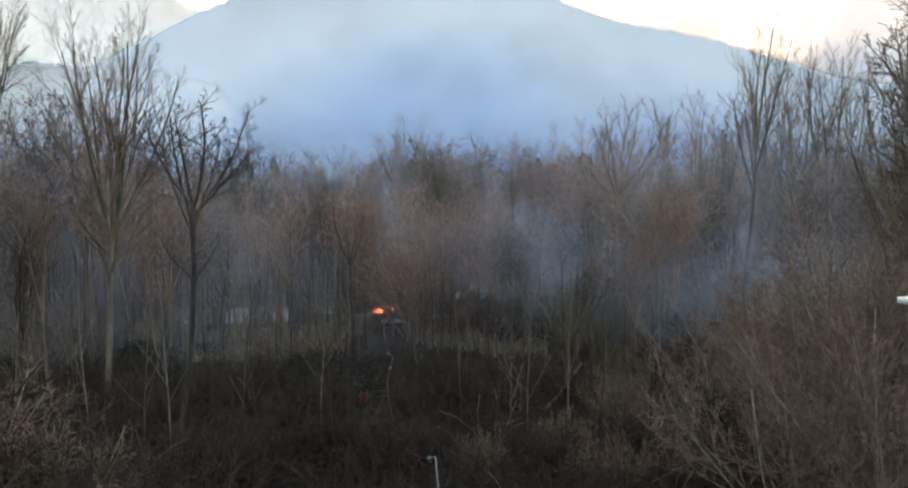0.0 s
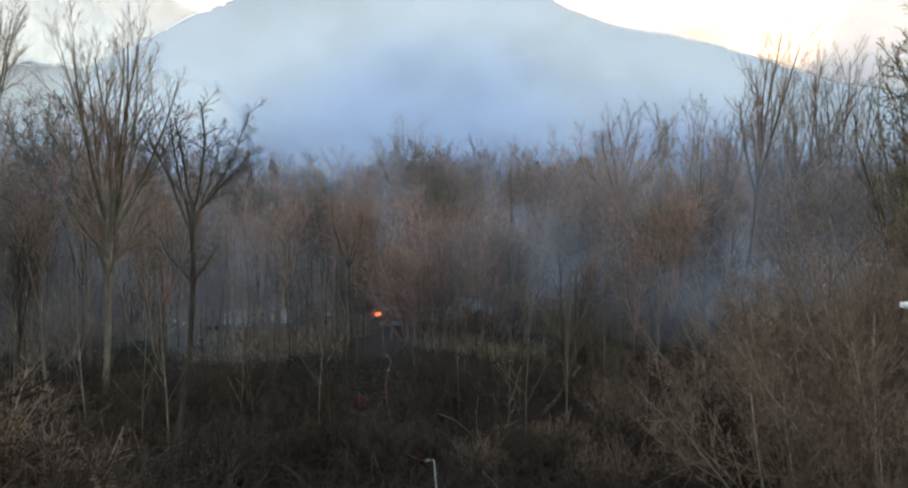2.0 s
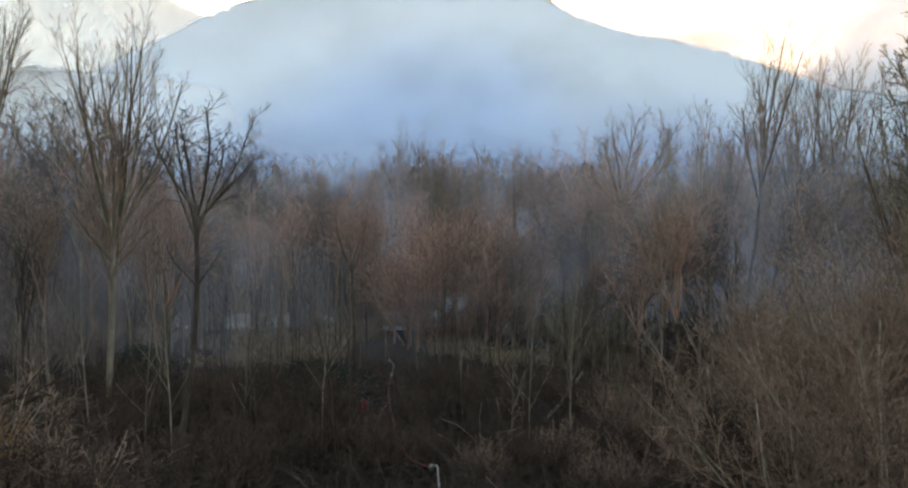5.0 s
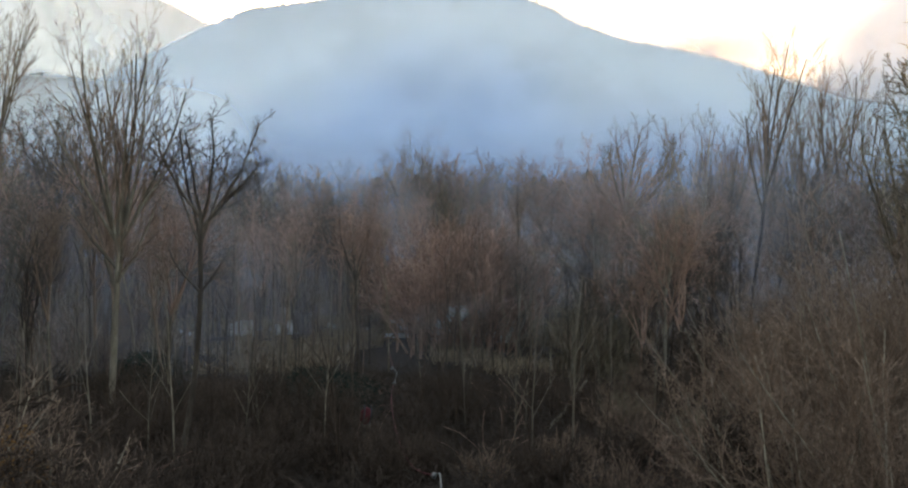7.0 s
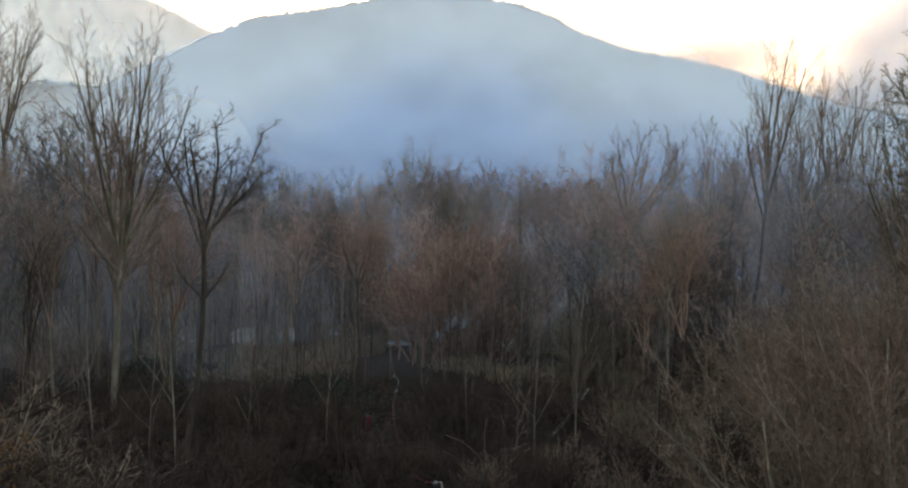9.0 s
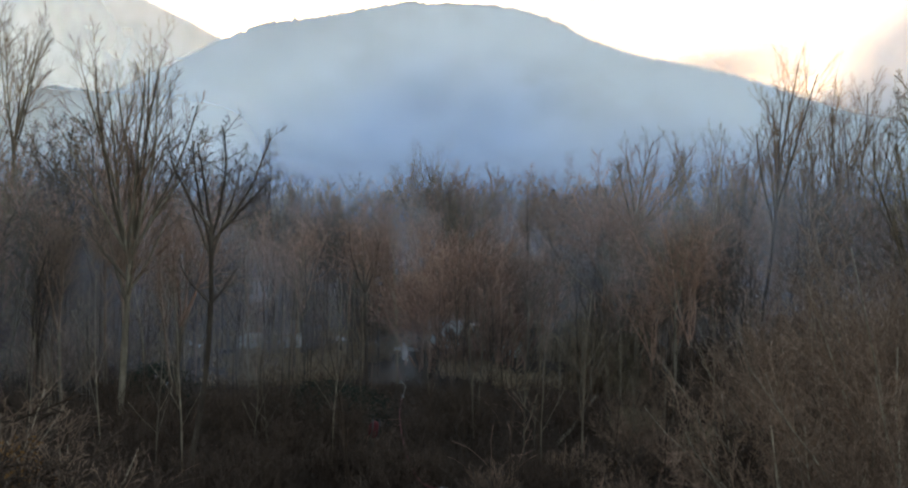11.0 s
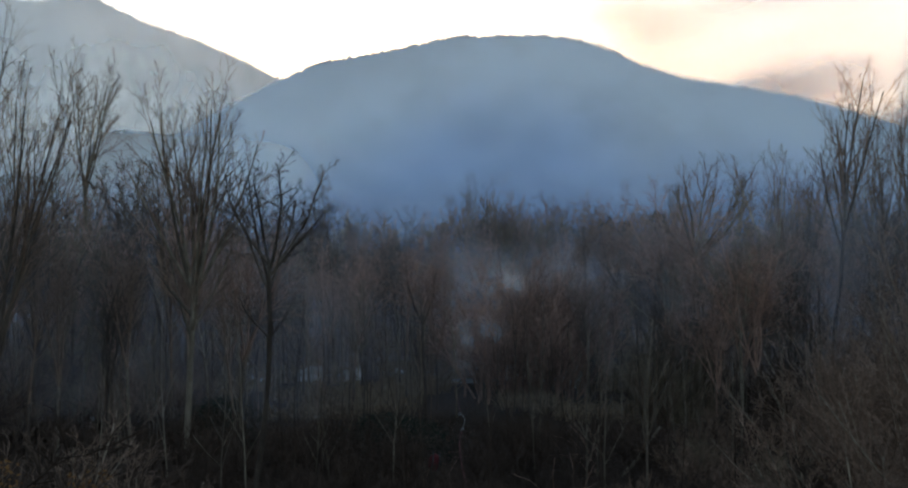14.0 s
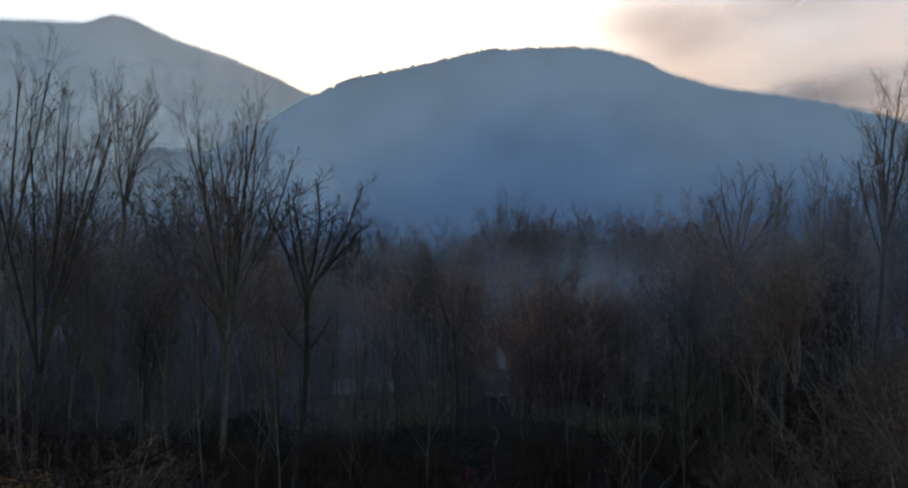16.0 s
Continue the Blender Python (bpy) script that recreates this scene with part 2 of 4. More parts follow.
def build_tree(name, seed, style, height, girth, fork, stems, spread, bark_mat, twig_mat, lean=(0, 0), hero=False, limbs=()):
    """A bare tree: an Empty at its foot, a trunk up to the fork, limbs and their twigs. limbs: how far each one reaches sideways, back and up."""
    rng = random.Random(seed)
    root = new(name)
    base = Sticks()
    p, d = Vector((0, 0, -0.3)), Vector((lean[0], lean[1], 1)).normalized()
    segs, top, bend = 9 if hero else 6, height * fork, 0.035
    pts, rads = [p], [girth * 1.35]
    for i in range(segs):
        d = (d + Vector((rng.gauss(0, bend), rng.gauss(0, bend), 0.04))).normalized()
        p = p + d * (top + 0.3) / segs
        pts.append(p)
        rads.append(girth * (1 - 0.35 * (i + 1) / segs))
    base.tube(pts, rads, 9 if hero else 6)
    part("trunk", base.mesh("trunk", bark_mat), root)
    crown = [Sticks() for _ in style["segs"]]
    for k in range(len(limbs) or stems):
        ang = radians(rng.uniform(0.35, 1.0) * spread if stems > 1 else rng.uniform(0, 3))
        start = pts[-1] if (k < 3 or stems < 4) else pts[-2].lerp(pts[-1], rng.random())
        dk = turned(d, ang, k * 2.4 + rng.uniform(-0.4, 0.4))
        L = (height - start.z) * rng.uniform(0.8, 1.02) / max(dk.z, 0.6)
        if limbs:
            reach = Vector(limbs[k])
            start = pts[-2].lerp(pts[-1], rng.random()) if reach.z > 0.45 * max(q[2] for q in limbs) else pts[-4].lerp(pts[-2], rng.random())
            L, dk = reach.length * 1.04, Vector((reach.x * 1.2, reach.y * 1.2, reach.z)).normalized()
        sticks = [Sticks() for _ in style["segs"]] if hero else crown
        branch(rng, sticks, start, dk, L, girth * (0.66 if stems == 1 else 0.52 if stems < 6 else 0.42), 0, style)
        if hero:
            limb = part("limb", sticks[0].mesh("limb", bark_mat), root)
            twigs = Sticks()
            for s in sticks[1:]:
                n = len(twigs.v)
                twigs.v += s.v
                twigs.f += [tuple(i + n for i in f) for f in s.f]
            part("twig_spray", twigs.mesh("twig_spray", twig_mat), limb)
    if not hero:
        whole = Sticks()
        for s in crown:
            n = len(whole.v)
            whole.v += s.v
            whole.f += [tuple(i + n for i in f) for f in s.f]
        part("crown", whole.mesh("crown", twig_mat), root)
    return root


def bush_sticks(rng, height, width, stems, style):
    sticks = [Sticks() for _ in style["segs"]]
    for k in range(stems):
        a0, rad = rng.uniform(0, 6.283), width * 0.2 * math.sqrt(rng.random())
        d = turned(Vector((0, 0, 1)), radians(rng.uniform(0, 1) ** 0.6 * math.degrees(math.atan2(width * 0.5, height)) * 1.1), a0)
        branch(rng, sticks, Vector((rad * math.cos(a0), rad * math.sin(a0), -0.1)), d, height * rng.uniform(0.7, 1.05), rng.uniform(0.015, 0.035), 0, style)
    whole = Sticks()
    for s in sticks:
        n = len(whole.v)
        whole.v += s.v
        whole.f += [tuple(i + n for i in f) for f in s.f]
    return whole


def leaves(rng, count, height, width, size):
    """Loose leaves in a dome, each a small bent pair of triangles."""
    v, f = [], []
    for _ in range(count):
        a0, rr, h = rng.uniform(0, 6.283), math.sqrt(rng.random()), rng.random()
        rr *= width * 0.5 * math.sqrt(max(0.05, 1 - (h - 0.35) ** 2 * 2)) * (0.8 + 0.4 * noise.noise((math.cos(a0) * 2, math.sin(a0) * 2, h * 4)))
        c = Vector((rr * math.cos(a0), rr * math.sin(a0), height * (0.05 + 0.95 * h)))
        u = Vector((rng.gauss(0, 1), rng.gauss(0, 1), rng.gauss(0, 0.6))).normalized() * size * rng.uniform(0.6, 1.3)
        w = u.orthogonal().normalized() * size * 0.4
        n = len(v)
        v += [c - u, c + w + Vector((0, 0, size * 0.15)), c + u, c - w]
        f += [(n, n + 1, n + 2), (n, n + 2, n + 3)]
    return v, f


# ---- the ground: one sheet to the horizon ----
def build_ground():
    rings = [0, 4, 8, 12, 16, 20, 24, 28, 32, 36, 40, 45, 50, 55, 60, 66, 72, 80, 90, 100, 115, 130, 150, 180, 220, 280, 360, 500, 700, 1000, 1500, 2500, 4000]
    n, v, f = 144, [], []
    for r in rings:
        for k in range(n):
            x, y = r * math.sin(2 * math.pi * k / n), r * math.cos(2 * math.pi * k / n)
            v.append((x, y, ground_z(x, y) if r < 400 else 0))
    for i in range(len(rings) - 1):
        for k in range(n):
            a0, b0 = i * n + k, i * n + (k + 1) % n
            f.append((a0, a0 + n, b0 + n, b0))
    tagged(new("ground", mesh_of("ground", v, f, GROUND)), "brown woodland floor of leaf litter and bare earth", "ground", kind="structure")


build_ground()


# ---- hills: wooded ridges behind the forest; one unseen, added behind the camera ----
def build_hill(name, knots, ridge, foot, label, seed):
    """A ridge whose crest line rises to the given angles (azimuth, height angle), from the foot of the slope to behind the crest."""
    az = np.arange(knots[0][0], knots[-1][0] + 0.01, 0.25)
    el = np.interp(az, [k[0] for k in knots], [k[1] for k in knots])
    ker = np.exp(-0.5 * (np.arange(-6, 7) / 1.3) ** 2)
    el = np.convolve(np.pad(el, 6, mode="edge"), ker / ker.sum(), "valid")
    rows, back = 46, 6
    v, f = [], []
    for i, (a0, e0) in enumerate(zip(az, el)):
        top = math.tan(radians(e0)) * ridge + EYE
        for j in range(rows + back):
            s = j / (rows - 1)
            d = foot + (ridge - foot) * s
            x, y = at(a0, d)
            shape = (s ** 1.15 if s <= 1 else 1 - (s - 1) * 2.2)
            gully = noise.noise((x * 0.004, y * 0.004, seed)) * 55 * math.sin(math.pi * min(s, 1)) + noise.noise((x * 0.015, y * 0.015, seed)) * 14 * math.sin(math.pi * min(s, 1))
            crowns = noise.noise((x * 0.11, y * 0.11, seed + 5)) * 4.5
            v.append((x, y, top * shape + gully + crowns * min(1, s * 4)))
    n = rows + back
    for i in range(len(az) - 1):
        for j in range(n - 1):
            a1 = i * n + j
            f.append((a1, a1 + n, a1 + n + 1, a1 + 1))
    hill = tagged(new(name, mesh_of(name, v, f, HILL)), label, "hill", kind="structure")
    rng = random.Random(seed)
    tv, tf = [], []
    for _ in range(5200):
        k = rng.random() * (len(az) - 1)
        i = int(k)
        s = 1.0 - abs(rng.gauss(0, 0.05))
        a0, e0 = az[i] + (k - i) * 0.25, el[i] + (el[i + 1] - el[i]) * (k - i)
        d = foot + (ridge - foot) * s
        x, y = at(a0, d)
        z = (math.tan(radians(e0)) * ridge + EYE) * s ** 1.15 - 4
        h, w = (rng.uniform(9, 15), rng.uniform(2.0, 3.2)) if rng.random() < 0.12 else (rng.uniform(6, 11), rng.uniform(2.6, 5.5))
        b0 = len(tv)
        for ww, hh in ((0.5, 0.15), (1.0, 0.5), (0.7, 0.82)):
            for q in range(6):
                g = w * ww * rng.uniform(0.7, 1.3)
                tv.append((x + g * math.cos(q * 1.047), y + g * math.sin(q * 1.047), z + h * hh * rng.uniform(0.9, 1.1)))
        tv.append((x, y, z + h))
        for lay in range(2):
            for q in range(6):
                tf.append((b0 + lay * 6 + q, b0 + lay * 6 + (q + 1) % 6, b0 + lay * 6 + 6 + (q + 1) % 6, b0 + lay * 6 + 6 + q))
        for q in range(6):
            tf.append((b0 + 12 + q, b0 + 12 + (q + 1) % 6, b0 + 18))
    tagged(new("ridge_woods", mesh_of("ridge_woods", tv, tf, HILL)), "dark woods along the crest of a hill", "woods", kind="stuff")
    return hill


MIDDLE = [(-48, 3), (-32, 5.6), (-30, 7.4), (-28.5, 8.6), (-27, 8.4), (-25, 8.1), (-22.6, 9.6), (-20, 11.1), (-17.6, 12.55), (-15.2, 13.7), (-13, 14.2), (-9.2, 14.95), (-6.5, 15.55), (-4.9, 15.85), (0.2, 15.8), (2.9, 15.6), (5.0, 15.0), (6.1, 14.6), (8.1, 13.5), (10, 12.75), (12, 12.1), (14.5, 11.55), (18.4, 10.5), (20.7, 9.7), (26, 7.5), (48, 3)]
WEST = [(-85, 9), (-55, 14), (-37.8, 15.9), (-32.8, 16.4), (-31.3, 17.1), (-30, 17.0), (-27.3, 15.9), (-23.4, 14.9), (-20.1, 13.7), (-17.7, 12.6), (-10, 10), (5, 6)]
EAST = [(5, 4), (14, 5), (20, 6), (28, 6.4), (36, 7), (50, 9), (80, 8)]
build_hill("hill_middle", MIDDLE, 1300, 420, "wooded mountain ridge veiled in blue smoke", 11)
build_hill("hill_west", WEST, 2050, 1420, "higher wooded mountain with a rounded summit", 23)
# Unseen ridge behind the camera, added to cut frontal sky light on the trunks.
SKY_BLOCKER = [(95, 6), (115, 11), (140, 15), (180, 17), (215, 16), (240, 12), (262, 6)]
build_hill("hill_south", SKY_BLOCKER, 420, 130, "unseen hillside added behind the camera to block sky light", 53)
build_hill("hill_east", EAST, 2300, 1000, "distant wooded mountain slope dim in smoke", 37)


# ---- smoke in layers: over the hills and between the trees ----
def smoke_sheet(name, material, az0, az1, dist, low, top, label, wave=0.03):
    """A hanging layer of smoke, bent round the valley, wavy in depth, from height low to the height top(azimuth)."""
    v, f, uv, n, m = [], [], [], int((az1 - az0) * 2), 14
    for i in range(n + 1):
        a0 = az0 + (az1 - az0) * i / n
        for j in range(m + 1):
            d = dist * (1 + wave * noise.noise((a0 * 0.12, j * 0.35, dist)))
            v.append((*at(a0, d), low + (top(a0, d) - low) * j / m))
            uv.append((i / n, j / m))
    for i in range(n):
        for j in range(m):
            q = i * (m + 1) + j
            f.append((q, q + m + 1, q + m + 2, q + 1))
    me = mesh_of(name, v, f, material)
    layer = me.uv_layers.new(name="height")
    for loop in me.loops:
        layer.data[loop.index].uv = uv[loop.vertex_index]
    return tagged(new(name, me), label, "smoke", kind="stuff")


def under_crest(knots, share):
    return lambda az, d: EYE + d * math.tan(radians(share * float(np.interp(az, [k[0] for k in knots], [k[1] for k in knots])) + 0.6))


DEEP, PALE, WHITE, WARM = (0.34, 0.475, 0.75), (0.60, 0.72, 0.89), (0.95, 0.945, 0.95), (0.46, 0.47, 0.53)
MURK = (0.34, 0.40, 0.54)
# The slope growing lighter upward is put into the colours of this smoke.
smoke_sheet("smoke_layer", smoke_material("slope_smoke", (DEEP, PALE), 0.45, 1.0, 0.87, 0.97, 0.011, (1, 1, 1.3), least=0.82, fade=True), -36, 58, 405, 0, under_crest(MIDDLE, 1.0), "blue smoke before the wooded mountain, light graded in its colour", 0.0)
# Sun glow in the valley smoke is put into its near-white colour.
smoke_sheet("smoke_layer", smoke_material("valley_smoke", ((0.94, 0.95, 0.98), (0.76, 0.82, 0.92)), 0.55, 1.0, 0.86, 0.98, 0.006, (1, 1, 1.0), least=0.78), -80, -5, 1375, 0, under_crest(WEST, 1.0), "pale smoke between two mountains, sun glow put into its colour", 0.0)
# Paler sheet added; the brighter left of the slope is put into its colour.
smoke_sheet("smoke_layer", smoke_material("flank_smoke", (PALE, (0.76, 0.83, 0.92)), 0.3, 1.0, 0.0, 0.34, 0.008, (1, 1, 0.7), cut=(0.0, 1.0), least=0.5, fade=True), -27, 4, 397, 0, lambda az, d: 112, "pale smoke on the mountain flank, lighter tone put into its colour", 0.0)
# White strands added; the glow of smoke near the sun is in their colour.
smoke_sheet("smoke_layer", smoke_material("west_strands", ((0.95, 0.95, 0.97), (0.95, 0.95, 0.97)), 0.6, 1.0, 0.0, 0.92, 0.005, (1, 1, 0.6), cut=(0.38, 0.62), least=0.25, fade=True), -56, -14, 1362, 0, lambda az, d: 430, "white smoke strands over the higher mountain, sun glow put into their colour", 0.0)
smoke_sheet("smoke_layer", smoke_material("sky_smoke", ((0.55, 0.55, 0.60), (0.62, 0.63, 0.67)), 0.28, 0.95, 0.0, 0.93, 0.0022, (1, 1, 1.5), least=0.84, fade=True), -4, 62, 1950, 150, lambda az, d: 1150, "brown-grey smoke spreading over the sky behind the ridge")
# Whiter towards the top: the valley glow is put into the colour here.
smoke_sheet("smoke_layer", smoke_material("valley_mouth_smoke", (PALE, WHITE), 0.2, 1.0, 0.0, 0.75, 0.012, (1, 1, 1.2), cut=(0.0, 1.0), least=0.8, fade=True), -56, -10, 385, 0, lambda az, d: 100, "white smoke out of the side valley, glow put into its colour")
# Distance haze on the woods is put in as smoke sheets, bluer farther off.
smoke_sheet("smoke_layer", smoke_material("wood_smoke", (MURK, MURK), 0.45, 1.0, 0.0, 0.46, 0.05), -70, 70, 138, -1, lambda az, d: 26, "thin blue smoke sheet, put in as haze over the far woods")
smoke_sheet("smoke_layer", smoke_material("thin_wood_smoke", (MURK, MURK), 0.2, 1.0, 0.0, 0.26, 0.06), -60, 60, 82, -1, lambda az, d: 19, "thin blue smoke sheet, put in as haze between the trunks")
# Nearer grey sheets, added so that haze lifts the dark of the trees.
smoke_sheet("smoke_layer", smoke_material("near_wood_smoke", (WARM, WARM), 0.3, 1.0, 0.0, 0.27, 0.08, least=0.45), -60, 60, 63, -1, lambda az, d: 16, "thin brown-grey smoke sheet, added as haze between the trunks")
smoke_sheet("smoke_layer", smoke_material("low_wood_smoke", (WARM, WARM), 0.35, 1.0, 0.0, 0.10, 0.08, least=0.3), -62, 62, 46, -1, lambda az, d: 10, "thin grey smoke sheet, added as haze low among the trunks")
smoke_sheet("smoke_layer", smoke_material("west_haze", (WARM, WARM), 0.5, 1.0, 0.0, 0.19, 0.08, least=0.5, fade=True), -64, -8, 43, -1, lambda az, d: 14, "thin grey smoke sheet, added as haze over the tall trees", 0.0)
smoke_sheet("smoke_layer", smoke_material("east_haze", (WARM, WARM), 0.6, 1.0, 0.0, 0.24, 0.08, least=0.5, fade=True), 2, 66, 46, -1, lambda az, d: 17, "thin grey smoke sheet, added as haze over the swaying trees", 0.0)
smoke_sheet("smoke_layer", smoke_material("ground_smoke", (WHITE, (0.92, 0.84, 0.80)), 0.2, 1.0, 0.0, 0.55, 0.5, (1, 1, 0.3), cut=(0.47, 0.62), least=0.03), -22, 9, 57, -0.3, lambda az, d: 2.4, "pale smoke creeping over the woodland floor")

# ---- far woods ----
def sticks_arrays(s):
    return np.array([tuple(p) for p in s.v]), s.f


def scatter(name, kinds, places, material, label, category):
    """Many simple plants joined into one object: kinds are meshes, places (x, y, kind, turn, scale, height scale)."""
    V, F, n = [], [], 0
    for x, y, k, turn, sc, hs in places:
        a, f = kinds[k]
        c, s = math.cos(turn), math.sin(turn)
        V.append(np.stack([x + sc * (a[:, 0] * c - a[:, 1] * s), y + sc * (a[:, 0] * s + a[:, 1] * c), ground_z(x, y) + hs * a[:, 2]], 1))
        F += [tuple(i + n for i in q) for q in f]
        n += len(a)
    return tagged(new(name, mesh_of(name, np.concatenate(V).tolist(), F, material)), label, category, kind="stuff")


def simple_tree(seed, height, style, girth):
    rng, st = random.Random(seed), [Sticks() for _ in style["segs"]]
    branch(rng, st, Vector((0, 0, -0.3)), Vector((0, 0, 1)), height, girth, 0, style)
    w = Sticks()
    for s in st:
        n = len(w.v)
        w.v += s.v
        w.f += [tuple(i + n for i in q) for q in s.f]
    return sticks_arrays(w)


FAR = dict(segs=(5, 3, 2), sides=(4, 3, 3), count=(12, 6), start=(0.3, 0.15), angle=(36, 36), ratio=(0.34, 0.5), up=(0.02, 0.12, 0.06), wiggle=0.08, tip=0.03)
SAPLING = dict(segs=(5, 2), sides=(3, 3), count=(9,), start=(0.3,), angle=(32,), ratio=(0.28,), up=(0.02, 0.1), wiggle=0.08, tip=0.01)


def far_woods():
    rng = random.Random(5)
    kinds = [simple_tree(50 + k, 14, FAR, 0.17) for k in range(6)]
    for band, (d0, d1, count, lo, hi, mat) in enumerate(((92, 135, 230, 0.6, 1.0, TWIG_BROWN), (130, 230, 430, 0.7, 1.3, BARK_DARK))):
        places = []
        for _ in range(count):
            d = rng.uniform(d0, d1)
            x, y = at(rng.uniform(-46, 40), d)
            s = rng.uniform(lo, hi)
            places.append((x, y, rng.randrange(6), rng.uniform(0, 6.28), s, s))
        scatter("far_woods", kinds, places, mat, "bare winter woods receding into blue smoke", "woods")
    rng = random.Random(9)
    v, f = leaves(rng, 900, 13, 6.5, 0.5)
    crown = np.array([tuple(p) for p in v])
    share = np.clip(1 - (np.abs(crown[:, 2] / 13 - 0.4) / 0.64) ** 2, 0.02, 1) ** 0.6
    crown[:, 0] *= share
    crown[:, 1] *= share
    kinds = [(crown, f)]
    places = []
    for _ in range(150):
        x, y = at(rng.uniform(-40, 36), rng.uniform(150, 220))
        s = rng.uniform(0.9, 1.38)
        places.append((x, y, 0, rng.uniform(0, 6.28), s * rng.uniform(0.7, 1.1), s))
    scatter("far_evergreens", kinds, places, LEAF_DARK, "dark evergreen trees at the far edge of the woods", "woods")


far_woods()

# ---- the forest: separate trees ----
ROWS = "trees of the forest"
KINDS = [build_tree("tree", 101, MAST, 15, 0.15, 0.30, 1, 0, BARK_DARK, TWIG_BROWN),
         build_tree("tree", 102, VASE, 15, 0.15, 0.42, 3, 15, BARK_GREY, TWIG_BROWN),
         build_tree("tree", 103, MAST, 13, 0.12, 0.35, 1, 0, BARK_DARK, TWIG_RUST),
         build_tree("tree", 104, VASE, 16, 0.17, 0.35, 4, 18, BARK_GREY, TWIG_OLIVE),
         build_tree("tree", 105, GNARLED, 11, 0.14, 0.35, 4, 34, BARK_DARK, BARK_DARK),
         build_tree("tree", 106, MAST, 16, 0.13, 0.4, 1, 0, BARK_GREY, TWIG_OLIVE),
         build_tree("tree", 107, GNARLED, 12, 0.12, 0.38, 5, 30, BARK_DARK, TWIG_RUST)]
LABELS = ["tall dark bare forest tree with brown twigs", "bare grey forked tree with upright brown branches", "slender dark tree with rust-brown twigs",
          "tall bare grey tree with olive upright branches", "low gnarled bare tree with dark limbs", "slender grey-barked bare tree with olive twigs", "bushy bare tree with rust-brown twigs"]
SWAYING = []        # (tree, its foot's pose, rows of lean)


def in_clearing(az, d):
    """The strip of open floor round the fire, and the way the hose takes to it."""
    return (-7 < az < 9 and 43 < d < 60) or (-6.6 < az < -3.2 and 26 < d < 60) or (-8 < az < -6 and 20 < d < 34)


def top_height(dist, el):
    return EYE + dist * math.tan(radians(el))


def plant(kind, az, dist, height, turn=0.0):
    src = KINDS[kind]
    x, y = at(az, dist)
    h = (15, 15, 13, 16, 11, 16, 12)[kind]
    ob = copy_thing(src, pose(x, y, ground_z(x, y), 0, 0, turn) @ Matrix.Diagonal((1, 1, 1, 1)))
    s = height / h
    ob.scale = (s, s, s)
    return tagged(ob, LABELS[kind], "tree", ROWS)


def forest():
    rng = random.Random(77)
    spots = []
    for want, d0, d1, a0, a1, lo, hi in ((34, 44, 60, -44, -24, 0.0, 4.8), (44, 47, 64, 9, 36, -1.5, 4.0), (62, 47, 70, -22, 9, -3.5, 1.0), (110, 62, 95, -44, 38, -0.5, 3.2), (9, 36, 44, -38, -19.5, -1.5, 3.5), (11, 42, 50, 9, 20, -4.0, 1.5)):
        tries = 0
        while want and tries < 4000:
            tries += 1
            az, d = rng.uniform(a0, a1), rng.uniform(d0, d1)
            x, y = at(az, d)
            if in_clearing(az, d) and rng.random() < 0.8:
                continue
            if any((x - q[0]) ** 2 + (y - q[1]) ** 2 < 3.0 for q in spots):
                continue
            spots.append((x, y))
            want -= 1
            plant(rng.choice((0, 1, 1, 2, 3, 4, 4, 4, 5, 6, 6, 6)), az, d, max(6.0, top_height(d, rng.uniform(lo, hi))), rng.uniform(0, 360))


forest()


def tall_far_trees():
    """Taller trees whose tops stand out over the far woods."""
    rng = random.Random(19)
    for az, el in ((-15.5, 2.6), (-12.8, 3.1), (-9.5, 2.7), (-6.2, 3.3), (-4.4, 4.4), (-1.0, 4.5), (0.6, 3.4), (2.2, 4.3), (5.4, 3.9), (8.2, 3.7), (9.6, 4.6), (14.0, 5.2), (19.0, 5.6), (-28, 5.5), (-26, 6.2), (-30, 4.8)):
        d = rng.uniform(82, 112)
        plant(rng.choice((1, 3, 1, 6)), az, d, top_height(d, el), rng.uniform(0, 360))


tall_far_trees()


def single(name, seed, style, az, dist, el_top, girth, fork, stems, spread, bark_mat, twig_mat, label, lean=(0, 0), sway=(), turn=0, limbs=()):
    h = top_height(dist, el_top)
    tree = build_tree(name, seed, style, h, girth, fork, stems, spread, bark_mat, twig_mat, lean, True, limbs)
    x, y = at(az, dist)
    m = pose(x, y, ground_z(x, y), 0, 0, turn)
    tree.matrix_world = m
    tagged(tree, label, "tree")
    if sway:
        SWAYING.append((tree, m, sway))
    return tree


WAVE_A = ((0, 0.6), (1, -0.1), (2, 0.6), (3, 0.3), (4, -0.2), (5.2, 0.3), (6.5, 0), (8, 0.4), (9, 0.2), (10.3, 0.4), (11.5, -0.4), (12.5, -0.9), (13.5, -0.2), (14, 0.1), (15, -1.2), (15.5, -0.8), (16, 0.5))
WAVE_B = ((0, 0), (4, 0), (6.5, -0.1), (8.5, 0.2), (11.5, 0.1), (13, -0.4), (13.5, -0.9), (14, -0.6), (14.5, -0.2), (15, 0.9), (15.5, 1.4), (16, 0.5))
